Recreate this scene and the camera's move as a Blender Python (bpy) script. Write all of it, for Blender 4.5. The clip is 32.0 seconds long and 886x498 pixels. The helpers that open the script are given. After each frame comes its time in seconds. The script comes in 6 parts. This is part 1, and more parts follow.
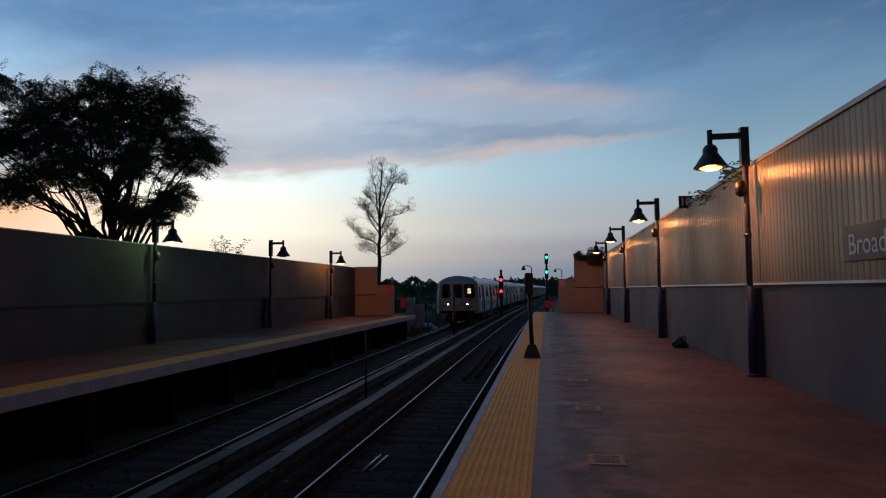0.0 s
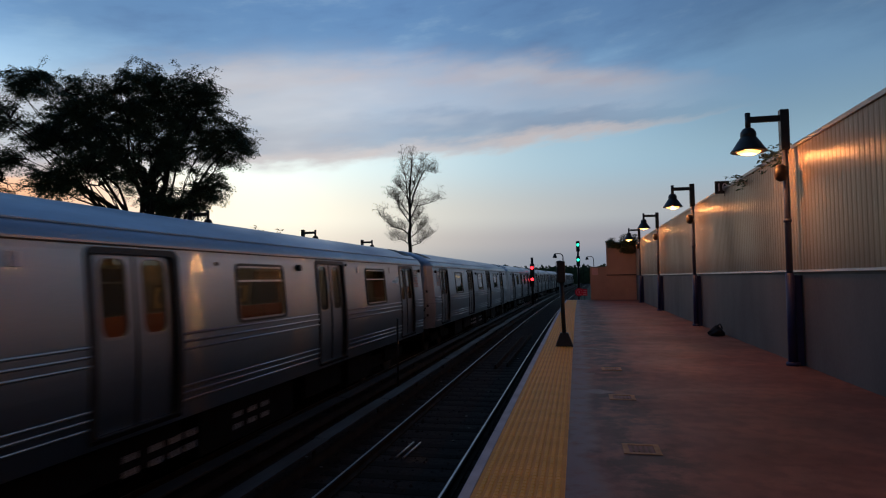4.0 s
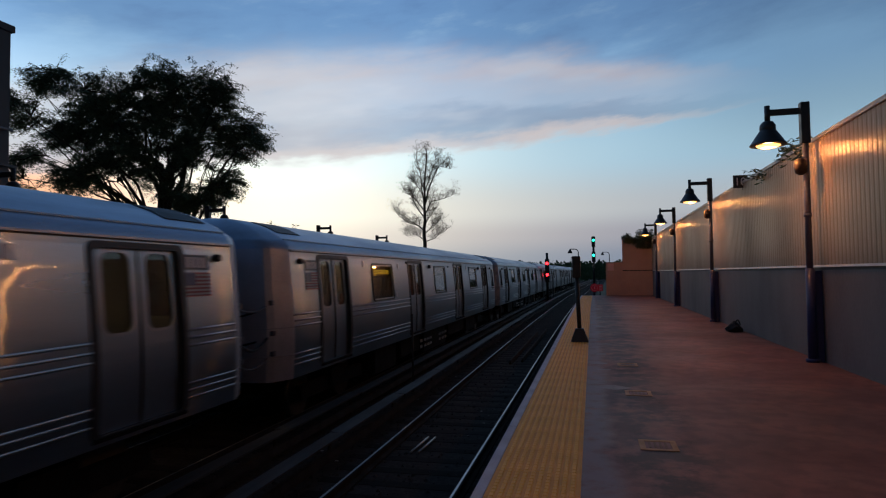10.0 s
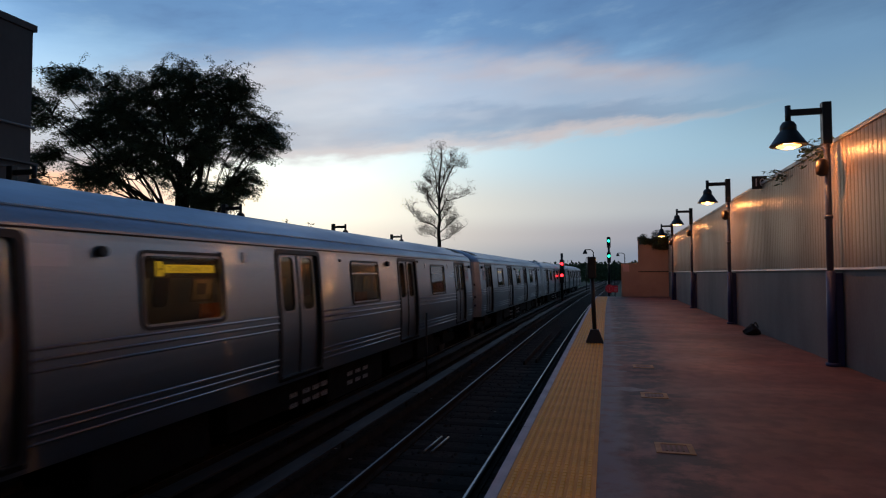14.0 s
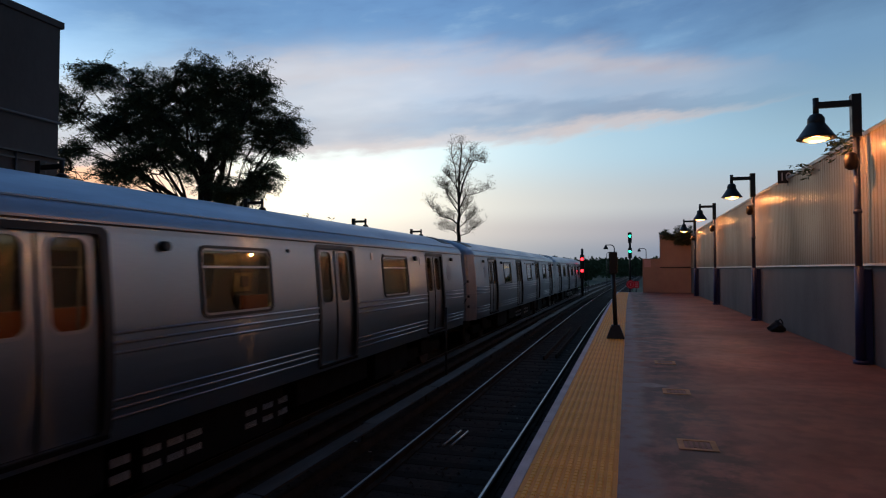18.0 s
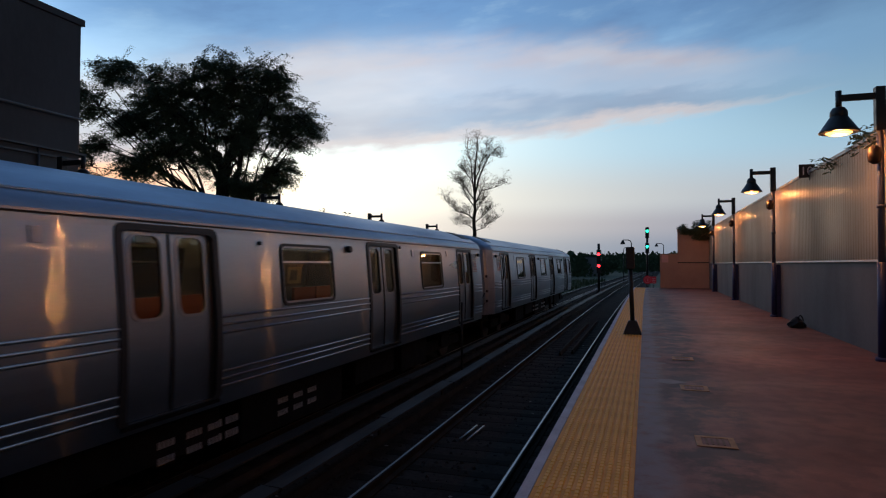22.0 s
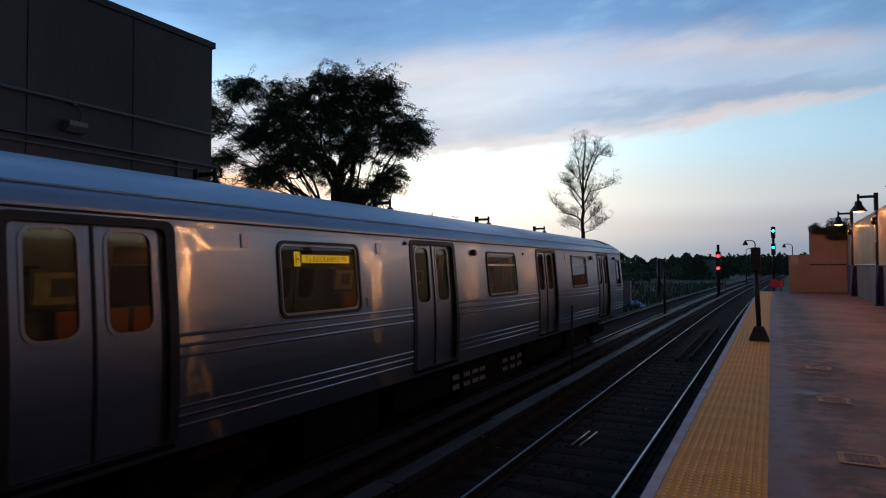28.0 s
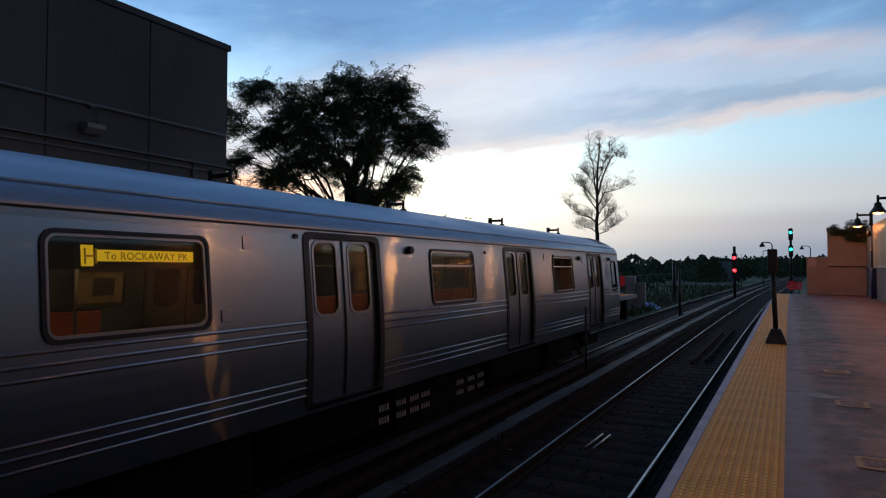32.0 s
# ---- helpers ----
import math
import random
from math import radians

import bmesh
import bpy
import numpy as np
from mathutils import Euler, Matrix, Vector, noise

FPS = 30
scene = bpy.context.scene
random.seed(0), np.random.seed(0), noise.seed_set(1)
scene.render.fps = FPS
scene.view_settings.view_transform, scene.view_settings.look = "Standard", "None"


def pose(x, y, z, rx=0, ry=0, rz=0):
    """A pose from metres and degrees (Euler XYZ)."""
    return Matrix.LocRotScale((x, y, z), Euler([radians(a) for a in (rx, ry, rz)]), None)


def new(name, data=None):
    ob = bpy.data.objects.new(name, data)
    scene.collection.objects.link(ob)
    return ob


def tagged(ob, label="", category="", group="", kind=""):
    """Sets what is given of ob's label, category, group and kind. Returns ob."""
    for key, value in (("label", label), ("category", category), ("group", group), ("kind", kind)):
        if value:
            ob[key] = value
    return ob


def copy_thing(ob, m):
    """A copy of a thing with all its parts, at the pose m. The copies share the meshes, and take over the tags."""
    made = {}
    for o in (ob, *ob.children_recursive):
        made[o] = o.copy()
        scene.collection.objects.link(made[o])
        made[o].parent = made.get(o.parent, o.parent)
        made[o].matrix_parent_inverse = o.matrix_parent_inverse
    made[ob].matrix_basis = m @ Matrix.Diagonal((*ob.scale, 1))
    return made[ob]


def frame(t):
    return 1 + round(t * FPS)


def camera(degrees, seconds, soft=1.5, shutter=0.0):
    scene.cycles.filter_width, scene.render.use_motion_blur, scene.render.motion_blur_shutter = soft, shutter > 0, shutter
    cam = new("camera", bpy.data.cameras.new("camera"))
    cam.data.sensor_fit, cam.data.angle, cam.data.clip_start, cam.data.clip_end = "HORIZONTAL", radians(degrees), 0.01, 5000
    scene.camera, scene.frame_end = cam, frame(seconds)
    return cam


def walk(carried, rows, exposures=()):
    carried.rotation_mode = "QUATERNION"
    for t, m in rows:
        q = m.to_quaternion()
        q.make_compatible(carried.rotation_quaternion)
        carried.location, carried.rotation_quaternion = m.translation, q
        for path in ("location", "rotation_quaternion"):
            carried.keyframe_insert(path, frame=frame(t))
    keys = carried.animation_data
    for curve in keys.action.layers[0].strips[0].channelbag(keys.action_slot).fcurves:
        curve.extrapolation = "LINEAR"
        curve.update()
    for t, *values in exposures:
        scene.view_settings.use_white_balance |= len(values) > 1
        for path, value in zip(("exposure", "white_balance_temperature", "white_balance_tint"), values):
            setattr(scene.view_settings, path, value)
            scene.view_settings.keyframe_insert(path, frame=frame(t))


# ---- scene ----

# ---------------------------------------------------------------- camera
cam = camera(71.17, 32.0, soft=1.15, shutter=0.35)

# seconds, x, y, z, yaw to the right, pitch up, roll (degrees)
PATH = [
    (0, 0.867, -0.025, 1.541, -9.34, 3.78, -0.54),
    (0.5, 0.868, -0.014, 1.551, -9.31, 3.66, -0.61),
    (1, 0.866, -0.013, 1.547, -9.44, 3.53, -0.85),
    (1.5, 0.867, -0.017, 1.548, -9.90, 3.32, -0.95),
    (2, 0.871, -0.030, 1.547, -10.51, 3.17, -0.89),
    (2.5, 0.867, -0.027, 1.542, -10.97, 3.10, -0.83),
    (3, 0.861, -0.028, 1.543, -11.40, 2.98, -0.58),
    (3.5, 0.853, -0.023, 1.545, -11.75, 2.81, -0.71),
    (5.5, 0.852, -0.005, 1.538, -13.12, 2.64, -0.49),
    (6, 0.847, -0.007, 1.541, -13.08, 2.79, -0.38),
    (6.5, 0.848, -0.000, 1.536, -13.12, 2.90, -0.32),
    (7, 0.842, -0.003, 1.535, -13.15, 2.91, -0.37),
    (7.5, 0.844, 0.002, 1.529, -13.17, 2.86, -0.26),
    (8, 0.847, -0.005, 1.536, -13.12, 2.63, -0.61),
    (8.5, 0.847, -0.002, 1.537, -13.13, 2.42, -0.81),
    (9, 0.850, -0.000, 1.536, -13.26, 2.38, -0.80),
    (9.5, 0.849, -0.002, 1.538, -13.45, 2.39, -0.84),
    (10, 0.847, -0.001, 1.537, -13.52, 2.34, -0.74),
    (10.5, 0.843, -0.017, 1.543, -13.56, 2.34, -0.64),
    (11, 0.842, -0.004, 1.535, -13.83, 2.36, -0.36),
    (11.5, 0.842, -0.002, 1.530, -14.15, 2.31, -0.39),
    (12, 0.838, -0.007, 1.530, -14.25, 2.20, -0.32),
    (12.5, 0.835, -0.003, 1.531, -14.15, 2.13, -0.32),
    (13, 0.846, 0.006, 1.528, -14.13, 2.27, -0.46),
    (13.5, 0.838, 0.006, 1.530, -14.57, 2.41, -0.31),
    (14, 0.834, 0.012, 1.534, -14.84, 2.31, -0.25),
    (14.5, 0.834, 0.017, 1.533, -15.06, 2.29, -0.16),
    (16.5, 0.822, 0.025, 1.533, -15.57, 1.92, -0.06),
    (17, 0.825, 0.030, 1.531, -15.69, 1.66, -0.00),
    (17.5, 0.824, 0.030, 1.523, -16.25, 1.66, 0.07),
    (18, 0.822, 0.017, 1.524, -16.64, 1.85, -0.01),
    (18.5, 0.822, 0.014, 1.529, -16.49, 1.69, -0.05),
    (19, 0.820, 0.026, 1.526, -16.33, 1.53, 0.16),
    (19.5, 0.818, 0.033, 1.527, -16.29, 1.49, 0.11),
    (20, 0.819, 0.030, 1.528, -16.39, 1.69, 0.23),
    (20.5, 0.820, 0.022, 1.529, -16.61, 1.58, 0.24),
    (21, 0.816, 0.021, 1.525, -17.08, 1.23, 0.20),
    (21.5, 0.819, 0.019, 1.521, -17.62, 1.24, 0.08),
    (22, 0.818, 0.012, 1.527, -18.09, 1.37, 0.09),
    (22.5, 0.821, 0.013, 1.522, -18.55, 1.46, 0.01),
    (23, 0.823, 0.014, 1.525, -19.05, 1.60, -0.04),
    (23.5, 0.821, 0.013, 1.524, -19.52, 1.66, -0.09),
    (24, 0.826, 0.001, 1.531, -19.94, 1.60, -0.22),
    (24.5, 0.816, -0.006, 1.530, -21.01, 1.66, -0.18),
    (25, 0.809, -0.014, 1.532, -21.61, 1.76, -0.11),
    (25.5, 0.811, -0.005, 1.529, -22.09, 1.88, 0.08),
    (27.5, 0.781, -0.017, 1.518, -27.18, 1.81, 0.03),
    (28, 0.779, -0.021, 1.512, -27.89, 1.66, -0.07),
    (28.5, 0.779, -0.014, 1.505, -28.27, 1.63, 0.06),
    (29, 0.776, -0.021, 1.507, -28.60, 1.69, 0.04),
    (29.5, 0.777, -0.021, 1.503, -28.94, 1.68, -0.04),
    (30, 0.781, -0.021, 1.506, -29.34, 1.54, -0.07),
    (30.5, 0.784, -0.017, 1.505, -29.51, 1.61, 0.11),
    (31, 0.781, -0.013, 1.507, -29.40, 1.69, 0.08),
    (31.5, 0.783, -0.021, 1.506, -29.29, 1.78, 0.11),
    (32, 0.785, -0.013, 1.509, -29.14, 1.78, 0.07),
]
EXPOSURE = [(0, -0.33), (3, -0.33), (9, -0.20), (14, -0.18), (20, -0.05), (25, 0.02), (28, 0.10), (32, 0.15)]


def cam_pose(x, y, z, yaw, pitch, roll):
    return pose(x, y, z, 90 + pitch, 0, -yaw) @ pose(0, 0, 0, 0, 0, roll)


walk(cam, [(t, cam_pose(*r)) for t, *r in PATH], EXPOSURE)


# ---------------------------------------------------------------- node helpers
def sky_world():
    w = bpy.data.worlds.new("dusk_sky")
    scene.world = w
    w.use_nodes = True
    nt = w.node_tree
    nt.nodes.clear()
    L = nt.links

    def math_node(op, a, b=0.0, c=0.0, clamp=False):
        n = nt.nodes.new("ShaderNodeMath")
        n.operation, n.use_clamp = op, clamp
        for i, v in enumerate((a, b, c)):
            if isinstance(v, (int, float)):
                n.inputs[i].default_value = v
            else:
                L.new(v, n.inputs[i])
        return n.outputs[0]

    def ramp(fac, stops):
        n = nt.nodes.new("ShaderNodeValToRGB")
        n.color_ramp.interpolation = "EASE"
        els = n.color_ramp.elements
        while len(els) < len(stops):
            els.new(0.5)
        for e, (p, c) in zip(els, stops):
            e.position, e.color = p, (*c, 1)
        L.new(fac, n.inputs[0])
        return n.outputs[0]

    def mix(fac, a, b, kind="MIX"):
        n = nt.nodes.new("ShaderNodeMix")
        n.data_type, n.blend_type = "RGBA", kind
        for sock, v in ((n.inputs[0], fac), (n.inputs[6], a), (n.inputs[7], b)):
            if isinstance(v, (int, float)):
                sock.default_value = v
            elif isinstance(v, tuple):
                sock.default_value = (*v, 1)
            else:
                L.new(v, sock)
        return n.outputs[2]

    def noise_at(vec, scale, detail, rough=0.55):
        n = nt.nodes.new("ShaderNodeTexNoise")
        n.inputs["Scale"].default_value, n.inputs["Detail"].default_value = scale, detail
        n.inputs["Roughness"].default_value = rough
        L.new(vec, n.inputs["Vector"])
        return n.outputs[0]

    def smooth(v, lo, hi):
        n = nt.nodes.new("ShaderNodeMapRange")
        n.interpolation_type = "SMOOTHSTEP"
        L.new(v, n.inputs[0])
        n.inputs[1].default_value, n.inputs[2].default_value = lo, hi
        n.inputs[3].default_value, n.inputs[4].default_value = 0, 1
        return n.outputs[0]

    co = nt.nodes.new("ShaderNodeTexCoord")
    sep = nt.nodes.new("ShaderNodeSeparateXYZ")
    L.new(co.outputs["Generated"], sep.inputs[0])
    x, y, z = sep.outputs
    el = math_node("MULTIPLY", math_node("ARCSINE", z), 57.2958)
    az = math_node("MULTIPLY", math_node("ARCTAN2", x, y), 57.2958)
    comb = nt.nodes.new("ShaderNodeCombineXYZ")
    L.new(math_node("MULTIPLY", az, 0.045), comb.inputs[0])
    L.new(math_node("MULTIPLY", math_node("SUBTRACT", el, math_node("MULTIPLY", az, 0.12)), 0.16), comb.inputs[1])
    flow = comb.outputs[0]
    n1 = noise_at(flow, 1.0, 6)
    n2 = noise_at(flow, 2.6, 5, 0.6)
    # clear sky by height
    base = ramp(math_node("DIVIDE", math_node("ADD", el, 2.0), 62.0, clamp=True), [
        (0.0, (0.15, 0.18, 0.26)), (0.052, (0.21, 0.255, 0.35)), (0.088, (0.335, 0.335, 0.40)), (0.125, (0.46, 0.49, 0.53)), (0.20, (0.38, 0.57, 0.71)),
        (0.32, (0.25, 0.44, 0.68)), (0.46, (0.115, 0.23, 0.46)), (0.72, (0.06, 0.13, 0.30)), (1.0, (0.045, 0.10, 0.23))])
    # afterglow round the sunset
    d1 = math_node("DIVIDE", math_node("ADD", az, 33.0), 24.0)
    d2 = math_node("DIVIDE", math_node("SUBTRACT", el, 6.0), 8.5)
    g = math_node("EXPONENT", math_node("MULTIPLY", math_node("ADD", math_node("MULTIPLY", d1, d1), math_node("MULTIPLY", d2, d2)), -1.0))
    glow = mix(g, (0, 0, 0), (0.84, 0.70, 0.44))
    sky = mix(1.0, base, glow, "ADD")
    # ember-coloured bar low over the sunset itself
    e1 = math_node("DIVIDE", math_node("ADD", az, 49.0), 11.0)
    e2 = math_node("DIVIDE", math_node("SUBTRACT", el, 6.5), 3.2)
    ember = math_node("EXPONENT", math_node("MULTIPLY", math_node("ADD", math_node("MULTIPLY", e1, e1), math_node("MULTIPLY", e2, e2)), -1.0))
    sky = mix(math_node("MULTIPLY", ember, 0.85), sky, (1.15, 0.52, 0.24))
    # high dull cloud
    up = math_node("MULTIPLY", smooth(math_node("ADD", el, math_node("MULTIPLY", math_node("SUBTRACT", n1, 0.5), 12.0)), 16.5, 22.0), 0.75)
    tone = ramp(n2, [(0.28, (0.095, 0.185, 0.37)), (0.52, (0.12, 0.235, 0.44)), (0.78, (0.22, 0.345, 0.52))])
    sky = mix(up, sky, tone)
    # the long cloud bank, lit pink along its lower and upper edges
    warp = math_node("MULTIPLY", math_node("SUBTRACT", n2, 0.5), 3.4)
    lower = math_node("ADD", math_node("MULTIPLY", az, 0.085), 12.2)
    off = math_node("ADD", az, 13.0)
    upper = math_node("SUBTRACT", 18.6, math_node("MULTIPLY", math_node("MULTIPLY", off, off), 0.0042))
    v = math_node("DIVIDE", math_node("SUBTRACT", math_node("ADD", el, warp), lower), math_node("MAXIMUM", math_node("SUBTRACT", upper, lower), 1.5))
    cover = math_node("MULTIPLY", smooth(v, -0.06, 0.12), math_node("SUBTRACT", 1.0, smooth(v, 0.92, 1.5)))
    cover = math_node("MULTIPLY", cover, math_node("SUBTRACT", 1.0, smooth(az, 0.0, 17.0)))
    cover = math_node("MULTIPLY", cover, smooth(az, -75.0, -42.0))
    band = ramp(math_node("DIVIDE", math_node("ADD", v, 0.1), 1.5, clamp=True), [
        (0.0, (0.80, 0.66, 0.58)), (0.13, (0.64, 0.52, 0.50)), (0.25, (0.27, 0.33, 0.45)), (0.35, (0.29, 0.355, 0.48)),
        (0.48, (0.42, 0.48, 0.60)), (0.60, (0.44, 0.47, 0.57)), (0.72, (0.50, 0.44, 0.48)), (1.0, (0.17, 0.26, 0.44))])
    band = mix(math_node("MULTIPLY", smooth(az, -11.0, -27.0), 0.6), band, (0.56, 0.535, 0.56))
    fine = nt.nodes.new("ShaderNodeCombineXYZ")
    L.new(math_node("MULTIPLY", az, 0.10), fine.inputs[0])
    L.new(math_node("MULTIPLY", math_node("SUBTRACT", el, math_node("MULTIPLY", az, 0.09)), 0.36), fine.inputs[1])
    n3 = noise_at(fine.outputs[0], 1.0, 3, 0.5)
    band = mix(math_node("MULTIPLY", smooth(n3, 0.48, 0.72), 0.4), band, (0.62, 0.60, 0.64))
    band = mix(math_node("MULTIPLY", smooth(n3, 0.50, 0.30), 0.3), band, (0.30, 0.42, 0.58))
    cover = math_node("MULTIPLY", cover, math_node("ADD", 0.42, math_node("MULTIPLY", n1, 0.85)), clamp=True)
    sky = mix(cover, sky, band)
    # the sky falls off away from the sunset and overhead
    away = math_node("SUBTRACT", 1.0, math_node("MULTIPLY", smooth(math_node("ABSOLUTE", math_node("ADD", az, 20.0)), 50.0, 115.0), 0.83))
    high = math_node("SUBTRACT", 1.0, math_node("MULTIPLY", smooth(el, 26.0, 60.0), 0.42))
    fall = math_node("MULTIPLY", away, high)
    sky = mix(fall, (0.0, 0.0, 0.0), sky)
    # lighter towards the sunset, duller to the north
    side = ramp(math_node("DIVIDE", math_node("ADD", az, 70.0), 110.0, clamp=True), [
        (0.0, (0.78, 0.81, 0.81)), (0.16, (0.68, 0.71, 0.71)), (0.25, (0.555, 0.585, 0.585)), (0.46, (0.60, 0.625, 0.625)), (0.64, (0.485, 0.505, 0.51)), (0.80, (0.35, 0.365, 0.37)), (1.0, (0.31, 0.325, 0.33))])
    low = ramp(math_node("DIVIDE", math_node("ADD", az, 70.0), 110.0, clamp=True), [(0.0, (0.54, 0.55, 0.55)), (0.38, (0.525, 0.535, 0.535)), (0.54, (0.46, 0.475, 0.485)), (1.0, (0.45, 0.465, 0.475))])
    even = mix(smooth(el, 7.0, 14.0), low, side)
    sky = mix(1.0, sky, even, "MULTIPLY")
    bg = nt.nodes.new("ShaderNodeBackground")
    L.new(sky, bg.inputs[0])
    bg.inputs[1].default_value = 2.2
    out = nt.nodes.new("ShaderNodeOutputWorld")
    L.new(bg.outputs[0], out.inputs[0])


sky_world()


# ---------------------------------------------------------------- materials
def material(name, colour, rough=0.7, metal=0.0, stain=0.25, scale=1.2, grain=0.15, fine=30.0, bump=0.15, stretch=(1, 1, 1), dark=0.45,
             vary=0.0, glow=None, power=0.0, aniso=0.0, wave=0.0, coat=0.0, blot=None, spec=0.5):
    """Two scales of variation on one base colour; stretch scales the pattern along the axes."""
    m = bpy.data.materials.new(name)
    m.use_nodes = True
    nt = m.node_tree
    b = nt.nodes["Principled BSDF"]
    L = nt.links
    co = nt.nodes.new("ShaderNodeTexCoord")
    mp = nt.nodes.new("ShaderNodeMapping")
    mp.inputs["Scale"].default_value = stretch
    L.new(co.outputs["Object"], mp.inputs[0])

    def tex(s, d):
        n = nt.nodes.new("ShaderNodeTexNoise")
        n.inputs["Scale"].default_value, n.inputs["Detail"].default_value = s, d
        L.new(mp.outputs[0], n.inputs["Vector"])
        return n.outputs[0]

    def blend(fac, a, c, kind):
        n = nt.nodes.new("ShaderNodeMix")
        n.data_type, n.blend_type = "RGBA", kind
        for sock, val in ((n.inputs[0], fac), (n.inputs[6], a), (n.inputs[7], c)):
            if isinstance(val, (int, float)):
                sock.default_value = val
            elif isinstance(val, tuple):
                sock.default_value = (*val, 1)
            else:
                L.new(val, sock)
        return n.outputs[2]

    def ranged(v, lo, hi, a, c):
        n = nt.nodes.new("ShaderNodeMapRange")
        L.new(v, n.inputs[0])
        for i, q in enumerate((lo, hi, a, c)):
            n.inputs[i + 1].default_value = q
        return n.outputs[0]

    big, small = tex(scale, 5), tex(fine, 3)
    col = blend(ranged(big, 0.35, 0.68, 0.0, stain), colour, tuple(q * dark for q in colour), "MIX")
    col = blend(ranged(small, 0.3, 0.7, 0.0, grain), col, tuple(min(1, q * 1.7 + 0.01) for q in colour), "MIX")
    if blot:
        for size, amount, shade in blot:
            col = blend(ranged(tex(size, 8), 0.46, 0.60, 0.0, amount), col, tuple(q * k for q, k in zip(colour, shade)), "MIX")
    if vary:
        inf = nt.nodes.new("ShaderNodeObjectInfo")
        col = blend(ranged(inf.outputs["Random"], 0, 1, 0, vary), col, tuple(q * 0.35 for q in colour), "MIX")
    L.new(col, b.inputs["Base Color"])
    L.new(ranged(big, 0.3, 0.7, max(0.03, rough - 0.08), min(1, rough + 0.08)), b.inputs["Roughness"])
    b.inputs["Metallic"].default_value = metal
    b.inputs["Specular IOR Level"].default_value = spec
    if coat:
        b.inputs["Coat Weight"].default_value, b.inputs["Coat Roughness"].default_value = coat, 0.07
    if aniso:
        b.inputs["Anisotropic"].default_value, b.inputs["Anisotropic Rotation"].default_value = aniso, 0.25
        tn = nt.nodes.new("ShaderNodeTangent")
        tn.direction_type, tn.axis = "RADIAL", "Z"
        L.new(tn.outputs[0], b.inputs["Tangent"])
    if bump or wave:
        bp = nt.nodes.new("ShaderNodeBump")
        bp.inputs["Strength"].default_value = bump
        bp.inputs["Distance"].default_value = 0.004
        L.new(small, bp.inputs["Height"])
        last = bp
        if wave:
            wn = nt.nodes.new("ShaderNodeTexNoise")
            wn.inputs["Scale"].default_value, wn.inputs["Detail"].default_value = 1.0, 1.5
            wm = nt.nodes.new("ShaderNodeMapping")
            wm.inputs["Scale"].default_value = (1.0, 1.9, 6.0)
            L.new(co.outputs["Object"], wm.inputs[0])
            L.new(wm.outputs[0], wn.inputs["Vector"])
            b2 = nt.nodes.new("ShaderNodeBump")
            b2.inputs["Strength"].default_value, b2.inputs["Distance"].default_value = 1.0, wave if not coat else wave * 0.35
            L.new(wn.outputs[0], b2.inputs["Height"])
            L.new(b2.outputs[0], bp.inputs["Normal"])
            if coat:
                b3 = nt.nodes.new("ShaderNodeBump")
                b3.inputs["Strength"].default_value, b3.inputs["Distance"].default_value = 1.0, wave
                L.new(wn.outputs[0], b3.inputs["Height"])
                L.new(b3.outputs[0], b.inputs["Coat Normal"])
        L.new(last.outputs[0], b.inputs["Normal"])
    if glow:
        b.inputs["Emission Color"].default_value = (*glow, 1)
        b.inputs["Emission Strength"].default_value = power
    return m


def glass(name, tint, rough=0.03, through=0.75):
    """A pane: glossy film over a clear or smoked sheet."""
    m = bpy.data.materials.new(name)
    m.use_nodes = True
    nt = m.node_tree
    nt.nodes.clear()
    tr, gl, mx = (nt.nodes.new(k) for k in ("ShaderNodeBsdfTransparent", "ShaderNodeBsdfGlossy", "ShaderNodeMixShader"))
    lw, pw, ml, out = (nt.nodes.new(k) for k in ("ShaderNodeLayerWeight", "ShaderNodeMath", "ShaderNodeMath", "ShaderNodeOutputMaterial"))
    pw.operation, pw.inputs[1].default_value = "POWER", 4.0
    ml.operation, ml.inputs[1].default_value, ml.inputs[2].default_value = "MULTIPLY_ADD", 0.7, 0.05
    lw.inputs[0].default_value = 0.5
    nt.links.new(lw.outputs["Facing"], pw.inputs[0])
    nt.links.new(pw.outputs[0], ml.inputs[0])
    tr.inputs[0].default_value = (*tint, 1)
    gl.inputs["Roughness"].default_value = rough
    for a, c in ((ml.outputs[0], mx.inputs[0]), (tr.outputs[0], mx.inputs[1]), (gl.outputs[0], mx.inputs[2]), (mx.outputs[0], out.inputs[0])):
        nt.links.new(a, c)
    return m


